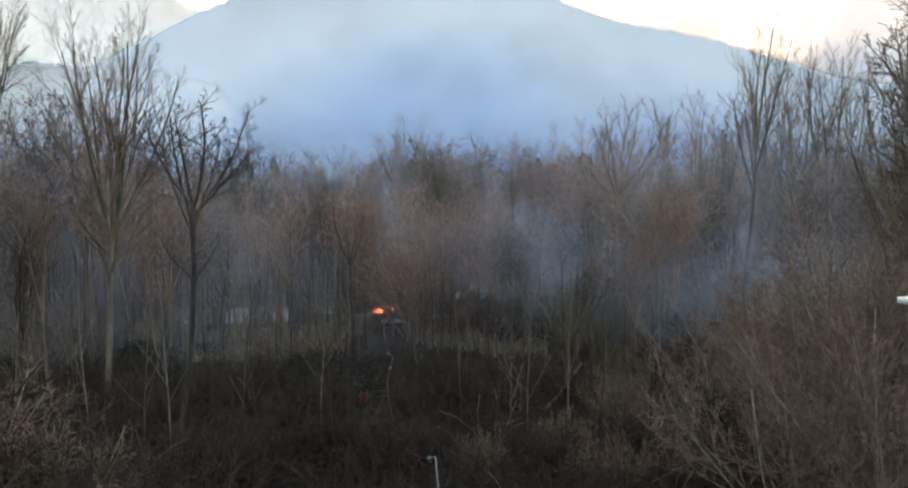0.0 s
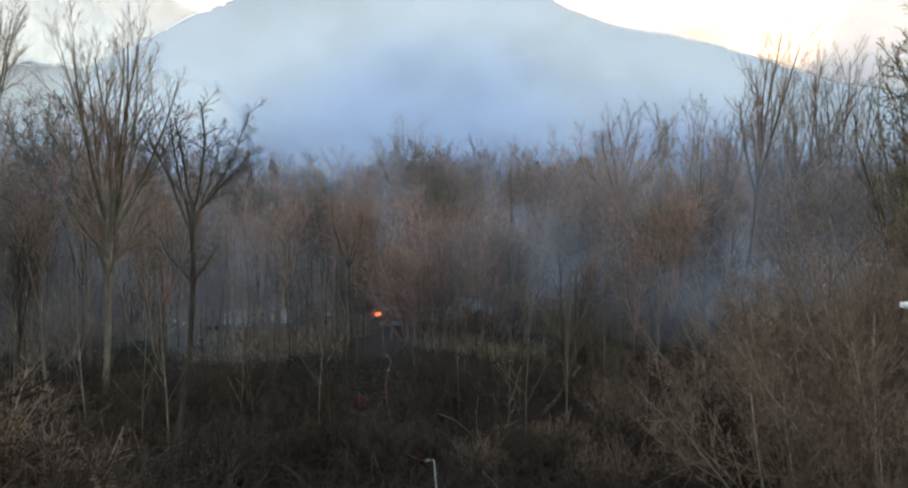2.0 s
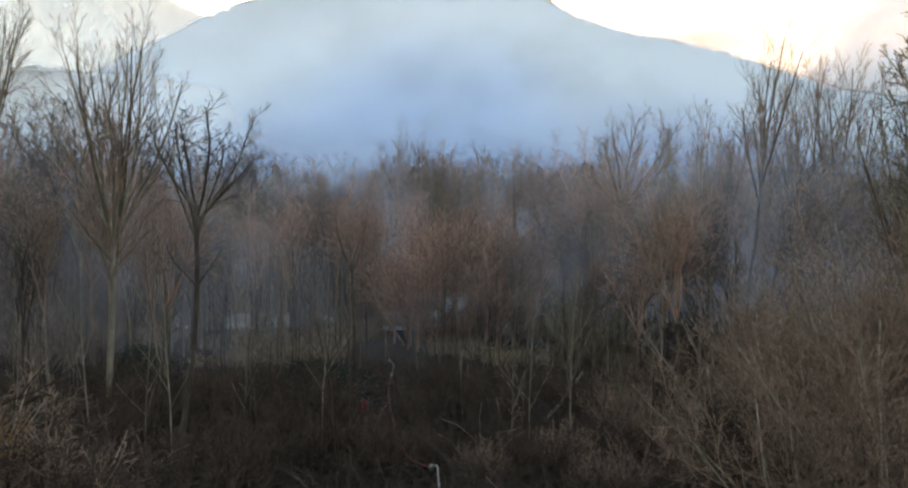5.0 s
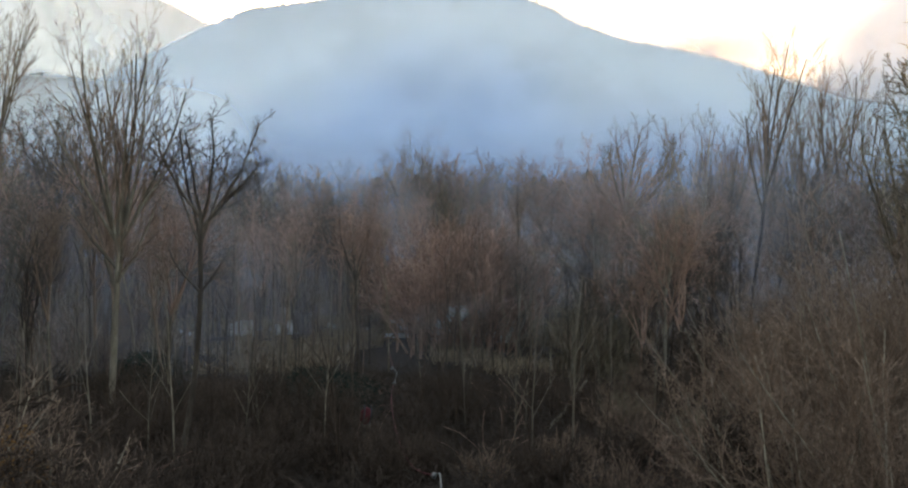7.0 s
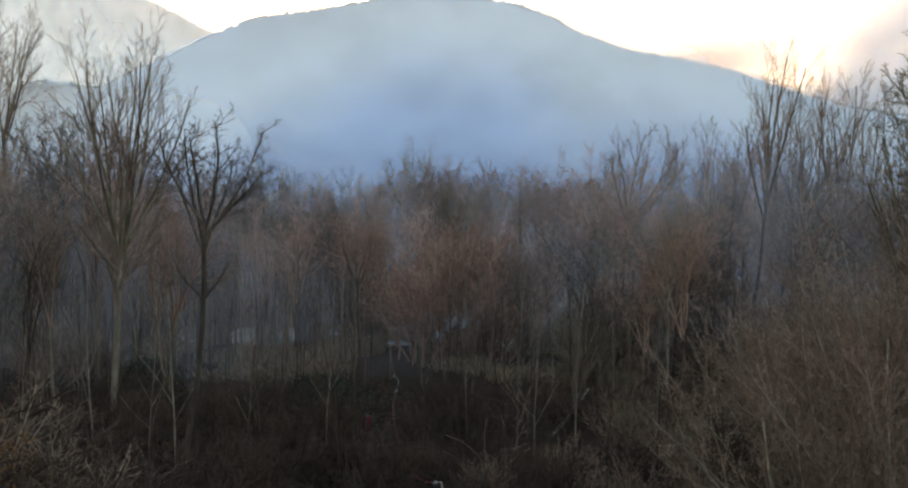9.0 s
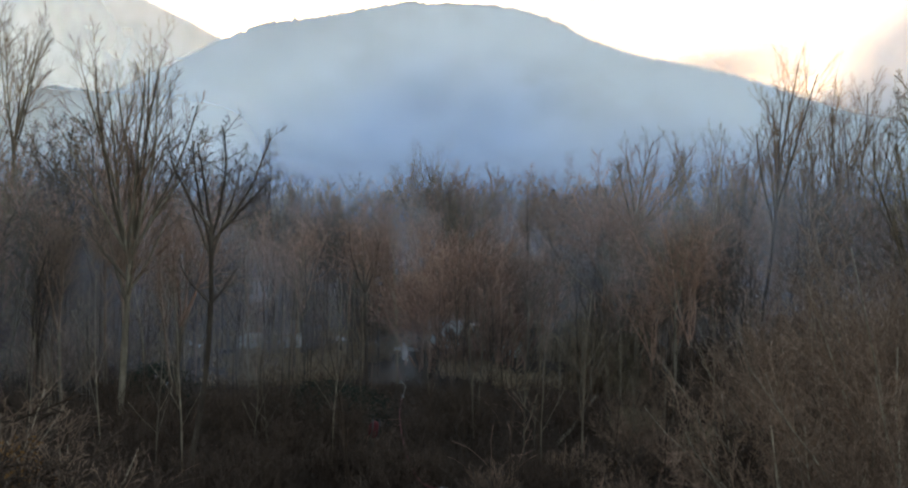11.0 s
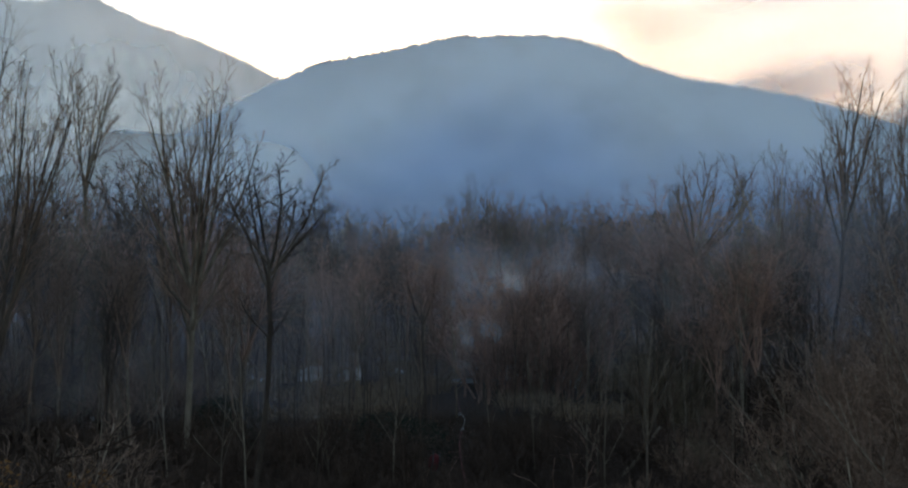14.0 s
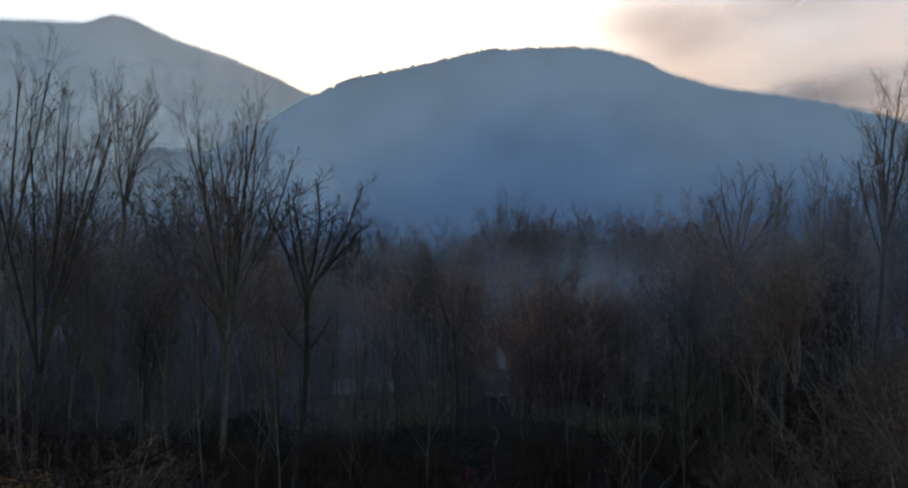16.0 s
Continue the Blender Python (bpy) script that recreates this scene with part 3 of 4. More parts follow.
WAVE_D = ((0, -0.8), (1, -0.2), (2, -0.1), (3.5, -0.5), (5, 0.1), (6.5, 0), (8, 0.2), (9, 0), (10.2, -0.2), (11.5, 0.4), (12.5, 0.6), (13.5, 0), (14.5, 0.6), (15, 0.9), (16, 1.0))
WAVE_E = ((0, -0.9), (1, -0.2), (2, 0.5), (2.5, 0.4), (3.5, -0.5), (4, -0.5), (5.2, 0.3), (6.5, -0.1), (7.5, 0.4), (9, -0.3), (10.2, 0.3), (11.5, 0), (13, -0.1), (14.5, 0.6), (15.5, 0.1), (16, 0.4))
single("tall_tree", 21, UPRIGHT, -24.3, 35, 12.6, 0.15, 0.46, 0, 0, BARK_GREY, TWIG_BROWN, "tall bare tree with a vase of upright grey branches", lean=(0.02, 0), sway=WAVE_A,
       limbs=((-1.9, 0.6, 6.9), (-1.4, -0.8, 7.6), (-0.8, 1.2, 7.9), (-0.3, -1.4, 7.4), (0.3, 0.9, 7.9), (0.8, -1.0, 7.6), (1.3, 0.7, 8.0), (2.0, -0.4, 7.6), (2.4, 0.5, 6.2), (-2.1, -0.9, 4.9), (-1.7, 1.1, 3.4), (2.5, -0.8, 4.6), (-1.5, -0.6, 2.4), (1.6, 0.7, 2.8), (0.9, -1.1, 2.2)))
single("oak_tree", 2, CROOKED, -20.2, 26.5, 6.0, 0.10, 0.78, 0, 0, BARK_DARK, BARK_DARK, "dark bare tree with a spreading gnarled crown", lean=(0.085, 0), sway=WAVE_B,
       limbs=((-1.1, 0.5, 2.9), (-0.4, -0.6, 3.4), (1.9, 0.3, 3.1), (0.9, -0.7, 3.1), (-1.4, -0.4, 2.0), (1.7, 0.6, 1.8), (0.4, 0.9, 2.9), (-0.8, 0.4, 2.4), (-1.0, -0.3, 1.3), (0.9, 0.2, 1.2)))
single("slender_tree", 3, UPRIGHT, -31.3, 52, 12.4, 0.14, 0.66, 6, 16, BARK_GREY, TWIG_BROWN, "slender bare tree with a small fan of branches", sway=WAVE_A)
single("tall_tree", 4, UPRIGHT, -36.0, 33, 11.4, 0.15, 0.35, 8, 14, BARK_DARK, TWIG_BROWN, "tall bare dark tree with upright branches", sway=WAVE_A)
single("tall_tree", 5, UPRIGHT, 20.5, 50, 12.2, 0.15, 0.55, 0, 0, BARK_DARK, TWIG_BROWN, "tall dark tree bending in the wind", lean=(-0.02, 0), sway=WAVE_E,
       limbs=((-1.1, 0.5, 5.4), (0.1, -0.5, 7.3), (0.9, 0.4, 8.2), (1.8, -0.3, 7.8), (1.5, 0.8, 5.4), (-0.8, -0.7, 3.8)))
single("tall_tree", 6, UPRIGHT, 23.6, 54, 10.8, 0.17, 0.38, 0, 0, BARK_GREY, TWIG_BROWN, "tall bare grey tree bending in the wind", sway=WAVE_E,
       limbs=((0.0, 0.6, 8.8), (1.0, -0.8, 9.8), (2.5, 0.4, 10.8), (3.0, -0.5, 8.6), (1.8, 0.9, 7.4), (-1.2, -0.3, 6.2)))
single("ash_tree", 7, TANGLED, 32.0, 25, 15.0, 0.20, 0.36, 13, 10, BARK_GREY, TWIG_OLIVE, "bare tree with knobbly olive-grey branches", lean=(0.03, 0), sway=WAVE_E)
for seed, az, dist, el in ((41, 21.9, 55, 8.8), (42, 23.0, 58, 8.2), (43, 25.8, 53, 9.4), (44, 27.2, 57, 8.2), (45, 18.9, 58, 6.6)):
    single("slender_tree", seed, UPRIGHT, az, dist, el, 0.13, 0.45, 4, 10, BARK_DARK if seed % 2 else BARK_GREY, TWIG_BROWN, "slender upright bare tree swaying in the wind", sway=WAVE_E)
single("ash_tree", 46, UPRIGHT, 30.8, 29, 7.5, 0.15, 0.40, 8, 16, BARK_GREY, TWIG_OLIVE, "bare tree with many upright olive-grey branches", sway=WAVE_E)
single("poplar_tree", 8, UPRIGHT, 11.6, 52, 6.9, 0.16, 0.68, 0, 0, BARK_GREY, TWIG_BROWN, "bare grey tree with a broad fan of branches", sway=WAVE_D,
       limbs=((-2.2, 0.4, 2.4), (-1.3, -0.6, 3.7), (-0.4, 0.7, 4.6), (0.7, -0.4, 5.1), (1.7, 0.5, 5.0), (2.9, -0.3, 4.1), (3.5, 0.5, 2.9)))
single("birch_tree", 9, UPRIGHT, 17.2, 54, 6.4, 0.14, 0.42, 5, 18, BARK_PALE, TWIG_BROWN, "bare pale-barked birch with forked stems", sway=WAVE_D)
for seed, az, dist, el in ((71, 12.9, 46, 0.8), (72, 14.8, 43, 1.6), (73, 16.2, 48, 2.6), (74, 9.9, 47, -0.6)):
    single("birch_tree", seed, UPRIGHT, az, dist, el, 0.085, 0.5, 4, 20, BARK_PALE, BARK_GREY, "thin pale-barked birch with forked stems", sway=WAVE_D)
single("poplar_tree", 10, UPRIGHT, -2.7, 105, 5.2, 0.18, 0.30, 10, 16, BARK_GREY, TWIG_OLIVE, "pale bushy poplar rising above the far woods")
single("young_oak", 12, GNARLED, -7.3, 44, 0.6, 0.11, 0.58, 4, 38, BARK_DARK, TWIG_RUST, "small dark tree with a forked crown")
single("slender_tree", 13, MAST, 4.4, 62, 3.8, 0.12, 0.4, 2, 8, BARK_DARK, TWIG_BROWN, "slender dark twin-stemmed tree")
single("slender_tree", 14, MAST, 6.6, 60, 3.4, 0.11, 0.4, 2, 8, BARK_DARK, TWIG_BROWN, "slender dark twin-stemmed tree")
single("slender_tree", 15, UPRIGHT, -37.8, 46, 12.0, 0.15, 0.5, 5, 15, BARK_GREY, TWIG_BROWN, "slender bare tree with a small fan of branches", sway=WAVE_A)

for seed, az, dist, el, lean in ((61, 24.0, 23, -7.5, (-0.12, 0)), (62, 27.5, 20, -9.0, (0.1, 0)), (63, 30.5, 19, -6.0, (-0.15, 0)), (64, 21.5, 27, -7.0, (0.12, 0)), (67, 19.0, 25, -11.0, (-0.2, 0)), (68, 22.5, 20, -13.0, (0.2, 0)), (69, 25.8, 18.5, -10.0, (-0.22, 0)), (70, 29.0, 17, -12.0, (0.2, 0)), (75, 26.5, 24, -4.0, (-0.1, 0)), (76, 29.5, 22, -1.5, (0.1, 0)), (65, -27.0, 20, -14.0, (0.15, 0)), (66, -33.0, 21, -11.0, (-0.1, 0))):
    single("shrubby_tree", seed, CROOKED, az, dist, el, 0.055, 0.25, 5, 46, BARK_PALE, TWIG_BROWN, "low shrubby tree with pale crooked branches", lean=lean)

# ---- underwood ----
def underwood():
    rng = random.Random(31)
    kinds = [simple_tree(300 + k, 7, SAPLING, 0.035) for k in range(8)]
    for mat, seed, count in ((TWIG_BROWN, 1, 210), (TWIG_RUST, 2, 130), (TWIG_OLIVE, 3, 110)):
        places = []
        for _ in range(count):
            az, d = rng.uniform(-44, 40), rng.uniform(42, 95)
            if in_clearing(az, d) and rng.random() < 0.45:
                continue
            x, y = at(az, d)
            s = rng.uniform(0.6, 1.25)
            places.append((x, y, rng.randrange(8), rng.uniform(0, 6.28), s, s))
        scatter("saplings", kinds, places, mat, "thicket of thin bare saplings under the trees", "saplings")
    bushes = []
    for k, (mat, h, w) in enumerate(((TWIG_RUST, 3.2, 4.0), (TWIG_BROWN, 2.4, 3.6), (TWIG_BROWN, 4.0, 4.2), (TWIG_OLIVE, 3.0, 3.0), (TWIG_DARK, 2.0, 3.2), (TWIG_DARK, 3.2, 3.4))):
        bushes.append(([bush_sticks(random.Random(400 + k + 10 * q), h, w, 6, BUSH).mesh("stem_clump", mat) for q in range(4)], h))
    bushes.append(([bush_sticks(random.Random(470 + q), 8, 6.5, 7, THICKET).mesh("stem_clump", TWIG_BROWN) for q in range(4)], 8))
    names = ["rust-brown bare bush on the woodland floor", "brown bare bush of fine twigs", "tall brown bare hazel bush", "olive-grey bare bush under the trees", "low tangle of dark brown twigs", "dark brown bare bush in the brambles", "tall dense thicket of brown twigs"]

    def put(k, az, d, h, turn):
        if k in (1, 2, 3, 4, 5) and (in_clearing(az, d) or -22 < az < 9 and 38 < d < 60):
            return
        ob = new("bush")
        for me in bushes[k][0]:
            part("stem_clump", me, ob)
        x, y = at(az, d)
        s = h / bushes[k][1]
        ob.matrix_world = pose(x, y, ground_z(x, y), 0, 0, turn) @ Matrix.Diagonal((s, s, s, 1))
        tagged(ob, names[k], "bush", "bushes of the underwood")

    for _ in range(170):
        d = rng.uniform(24, 47)
        az = rng.uniform(-40, 36)
        put(rng.choice((4, 5, 5, 4, 5) if az < 0 else (4, 5, 1, 1, 3)), az, d, rng.uniform(1.0, 2.3), rng.uniform(0, 360))
    for _ in range(150):
        d = rng.uniform(44, 72)
        put(rng.randrange(1, 4) if rng.random() < 0.7 else 4, rng.uniform(-44, 40), d, rng.uniform(2.0, 5.5), rng.uniform(0, 360))
    # the rust-coloured thicket in the middle
    for az, d, h in ((-2.6, 51, 7.4), (-0.8, 53, 8.4), (0.8, 51, 8.6), (2.6, 52, 7.6)):
        put(0, az, d, h, rng.uniform(0, 360))
    # brown thickets close by on either hand
    for az, d, h in ((23, 30, 5.5), (26, 26, 7.0), (29, 24, 8.0), (32, 22, 8.2), (25, 21, 4.4), (28.5, 19, 5.2), (32, 18, 5.6), (21, 24, 3.2), (34, 26, 8.5)):
        put(6 if h > 5 else 5, az, d, h, rng.uniform(0, 360))
    for az, d, h in ((-29, 19, 3.6), (-25, 20, 2.9), (-32, 18, 4.2), (-21, 22, 2.6), (-35, 20, 4.2), (-38, 22, 5.0)):
        put(5 if d < 20 else 4, az, d, h, rng.uniform(0, 360))


underwood()
for root in KINDS:
    for ob in (*root.children_recursive, root):
        bpy.data.objects.remove(ob)


def sapling_meshes(seed, material):
    st = [Sticks(), Sticks()]
    branch(random.Random(seed), st, Vector((0, 0, -0.3)), Vector((0, 0, 1)), 6, 0.035, 0, SAPLING)
    ring = 3 * (SAPLING["segs"][1] + 1)
    faces = [f for f in st[1].f if max(f) < ring]
    return st[0].mesh("stem", material), [mesh_of("twig", st[1].v[i:i + ring], faces, material) for i in range(0, len(st[1].v), ring)]


def brambles():
    """Arching canes and thin poles that cover the slope below the eye."""
    rng = random.Random(61)
    kinds = []
    for k in range(8):
        st = Sticks()
        for _ in range(16):
            a0, L = rng.uniform(0, 6.283), rng.uniform(0.8, 2.2)
            p, d = Vector((rng.gauss(0, 0.35), rng.gauss(0, 0.35), -0.05)), turned(Vector((0, 0, 1)), rng.uniform(0.1, 0.8), a0)
            pts, rads = [p], [0.010]
            for i in range(4):
                d = (d + Vector((rng.gauss(0, 0.15), rng.gauss(0, 0.15), -0.28))).normalized()
                p = p + d * L / 4
                pts.append(p)
                rads.append(0.008)
            st.tube(pts, rads, 3)
        kinds.append(sticks_arrays(st))
    for mat, count in ((TWIG_DARK, 1500), (TWIG_RUST, 60), (BARK_DARK, 500)):
        places = []
        for _ in range(count):
            az, d = rng.uniform(-44, 40), rng.uniform(19, 50)
            if in_clearing(az, d) and rng.random() < 0.6 or -22 < az < 9 and d > 38 + 8 * rng.random():
                continue
            x, y = at(az, d)
            s = rng.uniform(0.7, 1.5)
            places.append((x, y, rng.randrange(8), rng.uniform(0, 6.28), s, s * rng.uniform(0.7, 1.1)))
        scatter("brambles", kinds, places, mat, "tangle of arching bare bramble canes", "brambles")
    poles = [simple_tree(330 + k, 6, SAPLING, 0.035) for k in range(8)]
    for mat, count, d0, d1, lo, hi, a0, a1, label in ((TWIG_DARK, 100, 26, 44, 0.5, 1.1, -42, 38, "thin dark bare sapling among the brambles"), (BARK_GREY, 66, 27, 46, 0.7, 1.3, -30, 34, "thin grey bare sapling among the brambles"),
                                                      (BARK_DARK, 120, 43, 56, 0.8, 1.4, -30, 16, "dark slim stems at the edge of the open woodland floor")):
        near = d0 < 30
        meshes = [sapling_meshes(360 + k, mat) for k in range(8)] if near else []
        places = []
        for _ in range(count):
            az, d = rng.uniform(a0, a1), rng.uniform(d0, d1)
            x, y = at(az, d)
            s, k, turn = rng.uniform(lo, hi), rng.randrange(8), rng.uniform(0, 6.28)
            if -7.2 < az < -3.4:
                continue
            places.append((x, y, k, turn, s, s))
            if near:
                ob = tagged(new("sapling", meshes[k][0]), label, "sapling", "saplings among the brambles")
                ob.matrix_world = pose(x, y, ground_z(x, y), 0, 0, math.degrees(turn)) @ Matrix.Diagonal((s, s, s, 1))
                for twig in meshes[k][1]:
                    part("twig", twig, ob)
        if not near:
            scatter("saplings", poles, places, mat, label, "saplings")


STRAW = bark("dry_grass", (0.11, 0.075, 0.048), (0.23, 0.165, 0.108), (0.36, 0.27, 0.18))


def dry_grass():
    """Pale withered grass on the open floor under the trees."""
    rng = random.Random(67)
    kinds = []
    for k in range(5):
        v, f = [], []
        for _ in range(26):
            x, y, h, a0 = rng.gauss(0, 0.35), rng.gauss(0, 0.35), rng.uniform(0.25, 0.7), rng.uniform(0, 6.28)
            dx, dy = 0.02 * math.cos(a0), 0.02 * math.sin(a0)
            bx, by = rng.gauss(0, 0.15), rng.gauss(0, 0.15)
            n = len(v)
            v += [(x - dx, y - dy, -0.02), (x + dx, y + dy, -0.02), (x + bx + dx * 0.6, y + by + dy * 0.6, h * 0.7), (x + 2 * bx, y + 2 * by, h)]
            f += [(n, n + 1, n + 2), (n, n + 2, n + 3)]
        kinds.append((np.array(v), f))
    places = []
    for _ in range(2600):
        x, y = at(rng.uniform(-26, 14), rng.uniform(45, 66))
        if noise.noise((x * 0.22, y * 0.22, 4.4)) < 0.05:
            continue
        s = rng.uniform(0.8, 1.6)
        places.append((x, y, rng.randrange(5), rng.uniform(0, 6.28), s, s))
    scatter("dry_grass", kinds, places, STRAW, "pale withered grass on the woodland floor", "grass")


def evergreen_bushes():
    rng = random.Random(71)
    for k, (az, d, h, w, mat, label) in enumerate(((-8.6, 33, 2.3, 5.0, LEAF_DARK, "dark ivy-covered evergreen bush"), (-10.6, 36, 2.0, 5.2, LEAF_DARK, "dark ivy-covered evergreen bush"), (-22, 38, 2.6, 5.0, LEAF_DARK, "low dark evergreen bush"),
                                                   (-30.5, 20, 4.3, 2.6, LEAF_DEAD, "bush keeping its withered orange-brown leaves"), (-36.5, 19, 5.0, 3.6, LEAF_DEAD, "bush keeping its withered orange-brown leaves"))):
        root = new("leafy_bush")
        x, y = at(az, d)
        root.matrix_world = pose(x, y, ground_z(x, y))
        part("stem_clump", bush_sticks(random.Random(500 + k), h * 0.9, w, 10, BUSH).mesh("stem_clump", BARK_DARK), root)
        v, f = leaves(rng, 2200 if mat == LEAF_DARK else 900, h, w, 0.075 if mat == LEAF_DARK else 0.06)
        part("foliage", mesh_of("foliage", v, f, mat), root)
        tagged(root, label, "bush")


brambles()
dry_grass()
evergreen_bushes()


# ---- things among the trees ----
def plain(name, colour, rough, metal=0.0, grain=30.0, spread=0.25):
    m, t, b = nodes_of(name)
    n = noise_tex(t, grain, 4)
    t.links.new(ramp(t, n, [(0.3, tuple(c * (1 - spread) for c in colour)), (0.7, tuple(min(1, c * (1 + spread)) for c in colour))]), b.inputs["Base Color"])
    b.inputs["Roughness"].default_value, b.inputs["Metallic"].default_value = rough, metal
    return m


HOSE_RED, HOSE_PALE = plain("red_hose_weave", (0.08, 0.009, 0.009), 0.9), plain("worn_pale_hose", (0.13, 0.12, 0.11), 0.85)
RED_CLOTH, STRAP = plain("red_canvas", (0.075, 0.006, 0.008), 0.9), plain("black_strap", (0.03, 0.03, 0.03), 0.8)
PAINT_WHITE, STEEL = plain("white_lamp_paint", (0.62, 0.62, 0.60), 0.4, 0.0, 8, 0.06), plain("galvanised_steel", (0.13, 0.13, 0.13), 0.75, 0.3, 14)
DARK_GLASS = plain("lamp_underside", (0.06, 0.06, 0.065), 0.25)


def hose():
    """A fire hose that winds over the undergrowth towards the fire."""
    root = new("fire_hose")
    tagged(root, "red fire hose with worn pale lengths lying in the brambles", "hose")
    joins = ((-1.8, 23.3, 1.1), (-4.75, 37.0, 0.9), (-4.9, 41.5, 0.75))
    for name, mat, label, line in (("hose_length", HOSE_PALE, "worn pale hose length", ((-1.1, 20.2, 1.2), (-1.2, 21.3, 1.4), (-1.4, 22.5, 1.42), joins[0])),
                                   ("hose_length", HOSE_RED, "red hose length", (joins[0], (-3.0, 24.3, 0.95), (-4.0, 25.4, 1.0), (-4.7, 28.6, 1.05), (-5.05, 33.5, 1.0), joins[1])),
                                   ("hose_length", HOSE_PALE, "worn pale hose length", (joins[1], (-4.55, 39.5, 0.9), joins[2])),
                                   ("hose_length", HOSE_RED, "red hose length", (joins[2], (-5.0, 46.0, 0.5), (-5.2, 52.0, 0.4), (-5.4, 58.0, 0.2)))):
        line = [(*at(a0, d), z) for a0, d, z in line]
        pts = [Vector((x + 0.12 * noise.noise((y, x, 1.0)), y, z)) for x, y, z in line]
        fine = []
        for i in range(len(pts) - 1):
            p0, p1, p2, p3 = pts[max(i - 1, 0)], pts[i], pts[i + 1], pts[min(i + 2, len(pts) - 1)]
            for k in range(6):
                u = k / 6
                fine.append(0.5 * (2 * p1 + (p2 - p0) * u + (2 * p0 - 5 * p1 + 4 * p2 - p3) * u * u + (3 * p1 - p0 - 3 * p2 + p3) * u ** 3))
        fine.append(pts[-1])
        st = Sticks()
        st.tube(fine, [0.024] * len(fine), 8)
        part(name, st.mesh(name, mat), root, label)
    for a0, d, z in joins:
        q = Sticks()
        c = Vector((*at(a0, d), z))
        q.tube([c - Vector((0, 0.14, 0)), c - Vector((0, 0.1, 0)), c + Vector((0, 0.1, 0)), c + Vector((0, 0.14, 0))], [0.055, 0.075, 0.075, 0.055], 10)
        part("coupling", q.mesh("coupling", STEEL), root, "steel hose coupling")


def red_pack():
    """A red water backpack in the brush."""
    root = new("backpack_pump")
    tagged(root, "red canvas water backpack standing in the brush", "backpack")
    x, y = at(-6.9, 31.5)
    root.matrix_world = pose(x, y, ground_z(x, y) + 0.6, 0, 8, 20)
    bm = bmesh.new()
    bmesh.ops.create_icosphere(bm, subdivisions=3, radius=0.5)
    for v in bm.verts:
        n = 1 + 0.12 * noise.noise(v.co * 3)
        v.co = Vector((v.co.x * 0.5 * n, v.co.y * 0.36 * n, v.co.z * 0.7 * n + 0.34))
    me = bpy.data.meshes.new("bag")
    bm.to_mesh(me)
    bm.free()
    me.materials.append(RED_CLOTH)
    me.shade_smooth()
    part("bag", me, root)
    for sx in (-0.14, 0.14):
        st = Sticks()
        st.tube([Vector((sx, -0.16, 0.05)), Vector((sx, -0.26, 0.3)), Vector((sx, -0.24, 0.6)), Vector((sx, -0.1, 0.8))], [0.025] * 4, 6)
        part("strap", st.mesh("strap", STRAP), root, "black strap")


def stump():
    st = Sticks()
    st.tube([Vector((0, 0, -0.1)), Vector((0, 0, 0.05)), Vector((0.02, 0, 0.3)), Vector((0.03, 0.01, 0.61))], [0.36, 0.27, 0.22, 0.21], 12)
    x, y = at(-6.9, 31.5)
    ob = tagged(new("tree_stump", st.mesh("tree_stump", BARK_DARK)), "dark cut tree stump in the brambles", "stump")
    ob.matrix_world = pose(x, y, ground_z(x, y))


def lamp():
    """A street lamp whose white head reaches in beside the trees."""
    root = new("street_lamp")
    tagged(root, "street lamp with a white head on a steel arm", "lamp")
    x, y = at(29.95, 7.5)
    root.matrix_world = pose(x + 1.3, y, ground_z(x, y))
    pole, arm, head, glass = Sticks(), Sticks(), Sticks(), Sticks()
    z = EYE + math.hypot(x, y) * math.tan(radians(-6.15))
    pole.tube([Vector((0, 0, -0.2)), Vector((0, 0, 0.6)), Vector((0, 0, 0.62)), Vector((0, 0, z))], [0.09, 0.09, 0.06, 0.045], 12)
    arm.tube([Vector((0, 0, z - 0.05)), Vector((-0.3, 0, z + 0.06)), Vector((-0.8, 0, z + 0.05))], [0.03] * 3, 8)
    bm = bmesh.new()
    bmesh.ops.create_cube(bm, size=1)
    bmesh.ops.bevel(bm, geom=bm.edges[:], offset=0.16, segments=3, affect="EDGES")
    for v in bm.verts:
        taper = 0.65 + 0.35 * (v.co.x + 0.5)
        v.co = Vector((v.co.x * 0.60 - 1.0, v.co.y * 0.24 * taper, z + 0.03 + v.co.z * 0.10 * taper - 0.02 * (v.co.x < -0.3)))
    me = bpy.data.meshes.new("lamp_head")
    bm.to_mesh(me)
    bm.free()
    me.materials.append(PAINT_WHITE)
    me.shade_smooth()
    glass.tube([Vector((-1.24, 0, z + 0.0)), Vector((-1.18, 0, z - 0.02)), Vector((-0.85, 0, z - 0.02))], [0.02, 0.05, 0.05], 8)
    part("pole", pole.mesh("pole", STEEL), root)
    part("arm", arm.mesh("arm", STEEL), root)
    part("lamp_head", me, root, "white painted lamp head")
    part("lens", glass.mesh("lens", DARK_GLASS), root, "dark lamp lens")


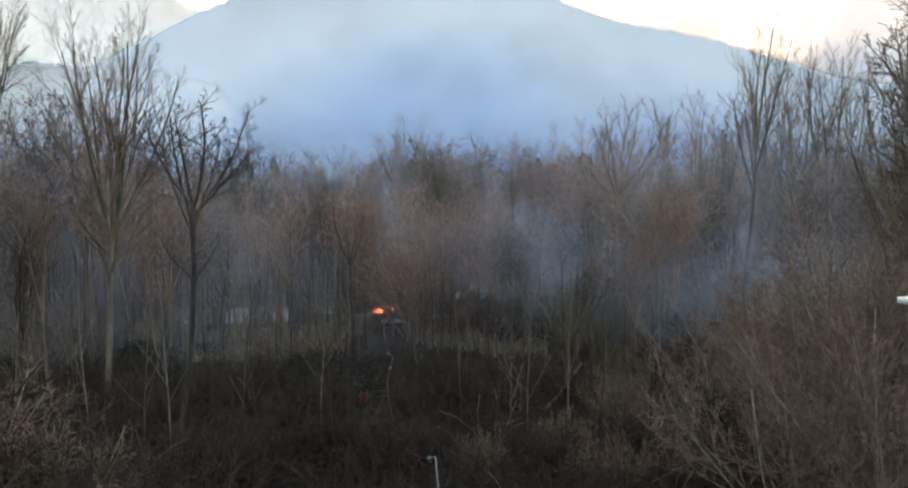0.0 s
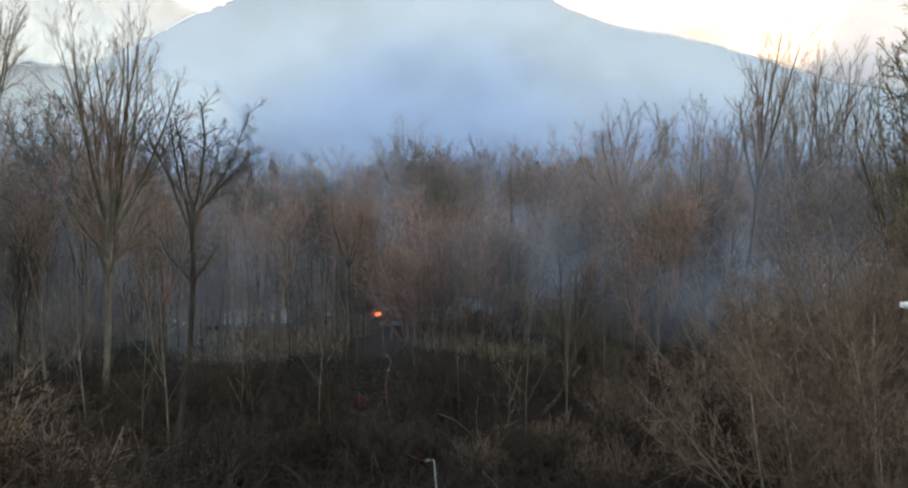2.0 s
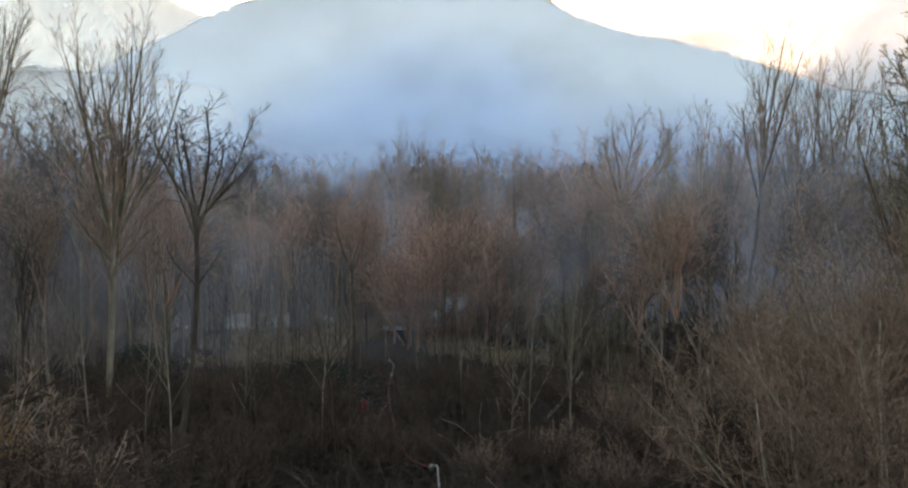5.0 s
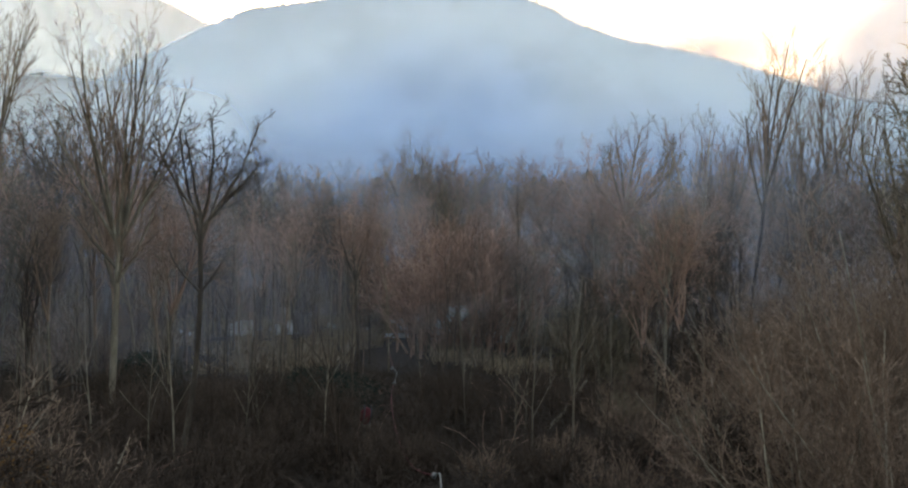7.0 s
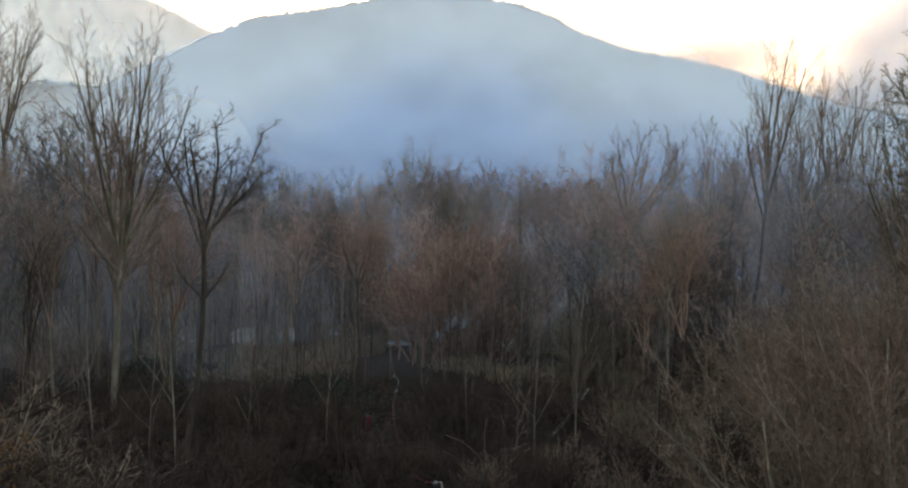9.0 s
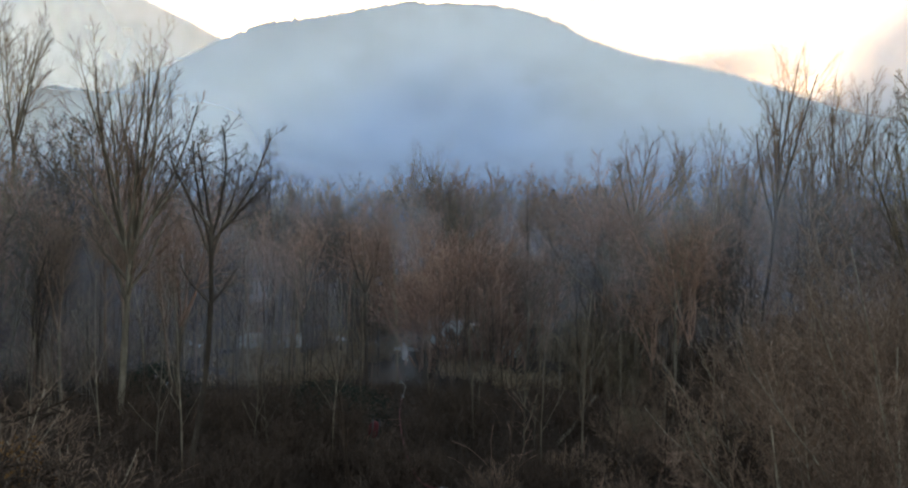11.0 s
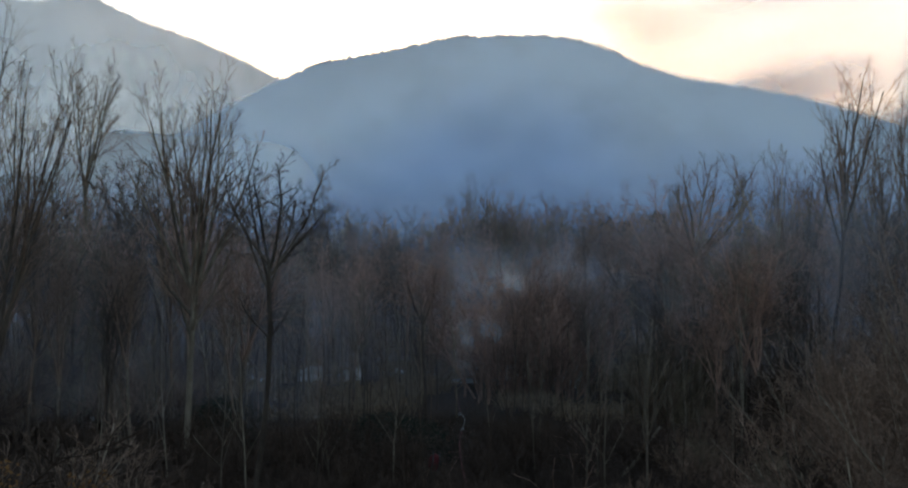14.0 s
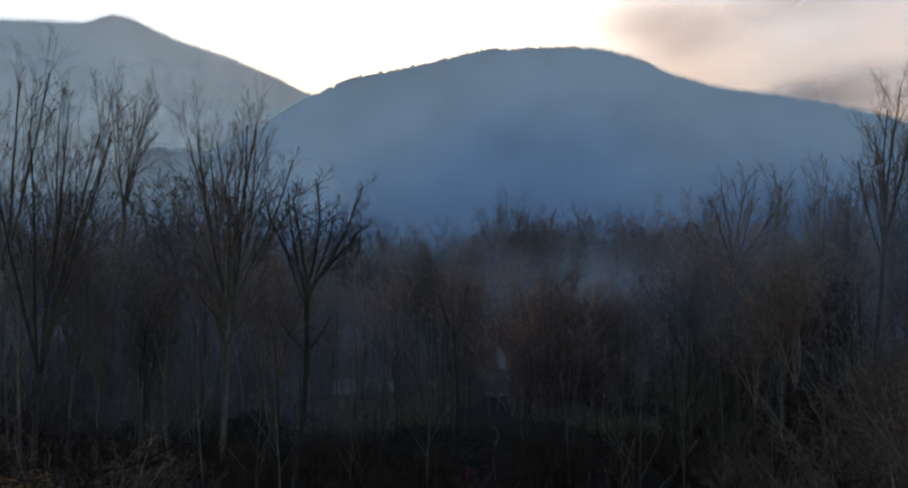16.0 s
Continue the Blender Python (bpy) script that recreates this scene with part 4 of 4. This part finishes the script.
def fallen_trunk():
    st = Sticks()
    a0, b0 = Vector((*at(9.4, 37.0), 0.2)), Vector((*at(6.7, 32.2), 0.25))
    up = Vector((0, 0, 0.75))
    st.tube([b0, b0.lerp(a0, 0.35) + up * 0.3, b0.lerp(a0, 0.7) + up * 0.9, a0 + up * 1.4], [0.09, 0.085, 0.07, 0.05], 8)
    root = new("fallen_trunk", st.mesh("fallen_trunk", BARK_PALE))
    tagged(root, "pale fallen trunk leaning in the brambles", "log")


hose()
red_pack()
stump()
lamp()
fallen_trunk()


# ---- fire and drifting smoke ----
def fire_material():
    m, t, b = nodes_of("flame")
    b.inputs["Base Color"].default_value = (0.8, 0.2, 0.05, 1)
    sep, tc = t.nodes.new("ShaderNodeSeparateXYZ"), t.nodes.new("ShaderNodeTexCoord")
    t.links.new(tc.outputs["Generated"], sep.inputs[0])
    t.links.new(ramp(t, sep.outputs["Z"], [(0.0, (1.0, 0.42, 0.22)), (0.5, (1.0, 0.18, 0.06)), (1.0, (0.7, 0.05, 0.02))]), b.inputs["Emission Color"])
    b.inputs["Emission Strength"].default_value = 0.8
    return m


FIRE = fire_material()
MOVING = []         # (thing, rows)


def flames():
    for k, (az, d, h, w, rows) in enumerate(((-5.75, 60, 0.75, 0.45, ((0, 0), (0.5, 0.1), (1, -0.1), (1.5, 0.05), (2, -0.1), (2.6, -0.25), (3.4, -0.55), (4.2, -0.8), (16, -0.9))),
                                             (-5.35, 60, 0.5, 0.5, ((0, 0), (0.6, -0.1), (1.2, 0.1), (1.8, 0), (2.5, -0.2), (3.5, -0.4), (4.2, -0.6), (16, -0.7))),
                                             (-4.75, 60.5, 0.95, 0.4, ((0, 0), (0.4, -0.2), (1, 0.1), (1.6, -0.05), (2.4, -0.3), (3.2, -0.6), (4.2, -1.0), (16, -1.1))),
                                             (-4.45, 61, 0.6, 0.35, ((0, 0), (0.8, 0.1), (1.6, -0.1), (2.2, -0.25), (3.4, -0.5), (4.2, -0.7), (16, -0.8))))):
        st = Sticks()
        rng = random.Random(800 + k)
        for q in range(4):
            p = Vector((rng.uniform(-w, w) * 0.5, rng.uniform(-0.15, 0.15), -0.1))
            hh = h * rng.uniform(0.5, 1)
            st.tube([p, p + Vector((0.02, 0, hh * 0.3)), p + Vector((rng.uniform(-0.1, 0.1), 0, hh * 0.7)), p + Vector((rng.uniform(-0.15, 0.2), 0, hh))], [0.05, 0.09, 0.05, 0.008], 6)
        ob = new("flame", st.mesh("flame", FIRE))
        tagged(ob, "small orange flame burning on the woodland floor", "fire", "flames of the ground fire")
        x, y = at(az, d)
        z = ground_z(x, y) + 0.45
        MOVING.append((ob, [(t, pose(x + 0.3 * dz, y, z + dz, 0, 10 * math.sin(t * 5 + k), 0)) for t, dz in rows]))


def puff_mesh(name, seed, w, depth, h, material):
    """The bulging, lumpy front of a cloud of smoke."""
    bm = bmesh.new()
    bmesh.ops.create_icosphere(bm, subdivisions=4, radius=0.5)
    for v in bm.verts:
        n = 1 + 0.22 * noise.noise(v.co * 2.6 + Vector((seed, 0, 0)))
        v.co = Vector((v.co.x * w * n, v.co.y * depth * n, v.co.z * h * n))
    bmesh.ops.delete(bm, geom=[v for v in bm.verts if v.co.y > 0.08 * depth], context="VERTS")
    me = bpy.data.meshes.new(name)
    bm.to_mesh(me)
    bm.free()
    me.materials.append(material)
    me.shade_smooth()
    return me


PUFF = smoke_material("white_puff", ((0.82, 0.81, 0.83),), 0, 1, 0, 0.66, 1.2, (1, 1, 0.6), puff=True, cut=(0.40, 0.66), least=0.04, rim=(0.0, 0.74))
HAZE = smoke_material("blue_haze", ((0.50, 0.55, 0.66), (0.60, 0.64, 0.72)), 0, 1, 0, 0.44, 0.12, puff=True, cut=(0.3, 0.7), least=0.5, rim=(0.1, 0.9))
CLOUD = smoke_material("brown_cloud", ((0.54, 0.48, 0.46), (0.62, 0.57, 0.54)), 0, 1, 0, 0.38, 0.008, puff=True, cut=(0.30, 0.70), least=0.6)
CLOUD_LOW = smoke_material("low_cloud", ((0.52, 0.54, 0.62), (0.60, 0.60, 0.66)), 0, 1, 0, 0.66, 0.010, puff=True, cut=(0.25, 0.60), least=0.6)
CLOUD_GREY = smoke_material("grey_cloud", ((0.52, 0.60, 0.74), (0.62, 0.68, 0.78)), 0, 1, 0, 0.97, 0.012, puff=True, cut=(0.15, 0.55), least=0.8, rim=(0.4, 0.86))


def add_puff(k, w, h, rows):
    """One puff and its drift: seconds, azimuth, distance and height."""
    ob = tagged(new("smoke_puff", puff_mesh("smoke_puff", k * 3.7, w, 2.0, h, PUFF)), "white smoke puff drifting between the tree trunks", "smoke", "smoke puffs of the ground fire")
    MOVING.append((ob, [(t, Matrix.Translation((*at(az, d), z)) @ pose(0, 0, 0, 0, 12 * math.sin(k + t * 0.3), -az)) for t, az, d, z in rows]))


def puffs():
    add_puff(0, 6.0, 6.0, ((0, 7.7, 51, 3.4), (1.5, 8.8, 51, 3.2), (2.5, 10.2, 54, 2.5), (4.2, 13, 66, 1.6), (8, 20, 84, 1.5), (16, 34, 96, 3)))
    add_puff(1, 4.5, 4.0, ((0, 15, 63, 3.2), (1.5, 16, 64, 3.2), (4.2, 20, 72, 3), (16, 38, 90, 4)))
    add_puff(2, 10.0, 3.4, ((0, 0.9, 49, 3.2), (1.5, 0.7, 49, 2.4), (3.5, -0.6, 49, 2.6), (6.5, -0.9, 49, 2.6), (7, -0.9, 49, 2.5), (9, -1.1, 49, 2.3), (11.3, -2.4, 49, 2.4), (12.5, -4.2, 54, 1.9), (14, -4.6, 56, 1.4), (16, -4.2, 56, 1.2)))
    add_puff(3, 7.5, 5.4, ((0, -4.5, 59, -2.5), (3.5, -2.6, 59, 3.4), (5.2, 4, 59, 4.6), (6.5, 7.2, 59, 5.6), (7, 7.7, 59, 5.3), (9, 6.6, 59, 2.0), (11.3, 10, 63, 1.5), (16, 22, 80, 2)))
    add_puff(4, 5.6, 4.8, ((0, -5, 48, -3), (9, -5, 48, -3), (11.3, -4.8, 48, -0.5), (12.5, -4.3, 48, 2.8), (13, -3.0, 48, 5.0), (13.7, -2.0, 48, 6.8), (14.5, -1.4, 48, 7.7), (15.2, 0.2, 54, 7.4), (16, 2.0, 55, 6.8)))
    add_puff(5, 7.6, 5.6, ((0, -4.6, 49, -4), (11.3, -4.6, 49, -3.5), (13, -4.0, 49, 1.5), (14.5, -2.4, 49, 5.4), (15.2, -0.2, 54, 6.8), (16, 1.2, 55, 6.6)))
    add_puff(6, 2.4, 6.0, ((0, -4.9, 47, -3), (9, -4.9, 47, -3), (11.3, -4.8, 47, 1.6), (12.5, -4.6, 47, 3.0), (14.5, -4.7, 47, 3.8), (16, -4.3, 47, 3.0)))
    add_puff(7, 6.5, 3.2, ((0, 2.0, 63, 1.0), (2, 4.5, 63, 1.0), (4.2, 7, 65, 1.2), (6.5, 9, 70, 1.4), (9, 5.8, 65, 1.0), (11.3, 7, 70, 1), (16, 12, 78, 1.5)))
    for k, (w, h, rows) in enumerate(((30, 11, ((0, 8, 50, 4.8), (2, 9, 50, 4.7), (4.2, 14, 50, 4.2), (6.5, 26, 50, 3.0), (9, 42, 56, 2.0), (16, 60, 80, 2.5))),
                                      (26, 10, ((0, 21, 43, 4.5), (2, 22, 43, 4.5), (4.2, 26, 44, 4.0), (6.5, 38, 46, 3.0), (9, 52, 52, 2.0), (16, 70, 66, 2.5))),
                                      (24, 9, ((0, -9, 60, -7), (11.3, -9, 60, -6.5), (12.5, -6, 59, -1), (13.5, -3, 58, 5), (14.5, -0.5, 57, 7.5), (16, 2.5, 57, 7.8))))):
        ob = tagged(new("smoke_bank", puff_mesh("smoke_bank", 90 + k * 4.3, w, 3.0, h, HAZE)), "thin blue smoke bank drifting off between the trees", "smoke", "smoke banks among the trees")
        MOVING.append((ob, [(t, Matrix.Translation((*at(az, d), z)) @ pose(0, 0, 0, 0, 0, -az)) for t, az, d, z in rows]))
    for k, (az, el, d, w, h, mat, drift) in enumerate(((9.5, 16.0, 1900, 540, 250, CLOUD, 2.0), (15.8, 11.2, 1900, 400, 150, CLOUD_LOW, 1.6), (5.0, 17.2, 1950, 600, 200, CLOUD, 2.0), (19.0, 11.2, 1900, 540, 240, CLOUD_LOW, 1.8),
                                                       (26.5, 6.8, 1800, 620, 290, CLOUD_GREY, 2.0), (32.0, 10.2, 1750, 700, 500, CLOUD_GREY, 2.0), (16.5, 17.5, 2000, 620, 230, CLOUD, 1.5))):
        ob = tagged(new("smoke_cloud", puff_mesh("smoke_cloud", 50 + k * 5.1, w, 60, h, mat)), "brown-grey smoke cloud rising behind the ridge", "smoke", "smoke clouds over the hills")
        rows = []
        for t in (0, 5, 10, 16):
            a1 = az + drift * (t / 16 - 0.5)
            rows.append((t, Matrix.Translation((*at(a1, d), EYE + d * math.tan(radians(el)))) @ pose(0, 0, 0, 0, 0, -a1)))
        MOVING.append((ob, rows))


flames()
puffs()


# ---- what moves ----
def motions():
    for tree, m, sway in SWAYING:
        walk(tree, [(t, m @ pose(0, 0, 0, 0.25 * lean, lean, 0)) for t, lean in sway])
    for thing, rows in MOVING:
        walk(thing, rows)


motions()
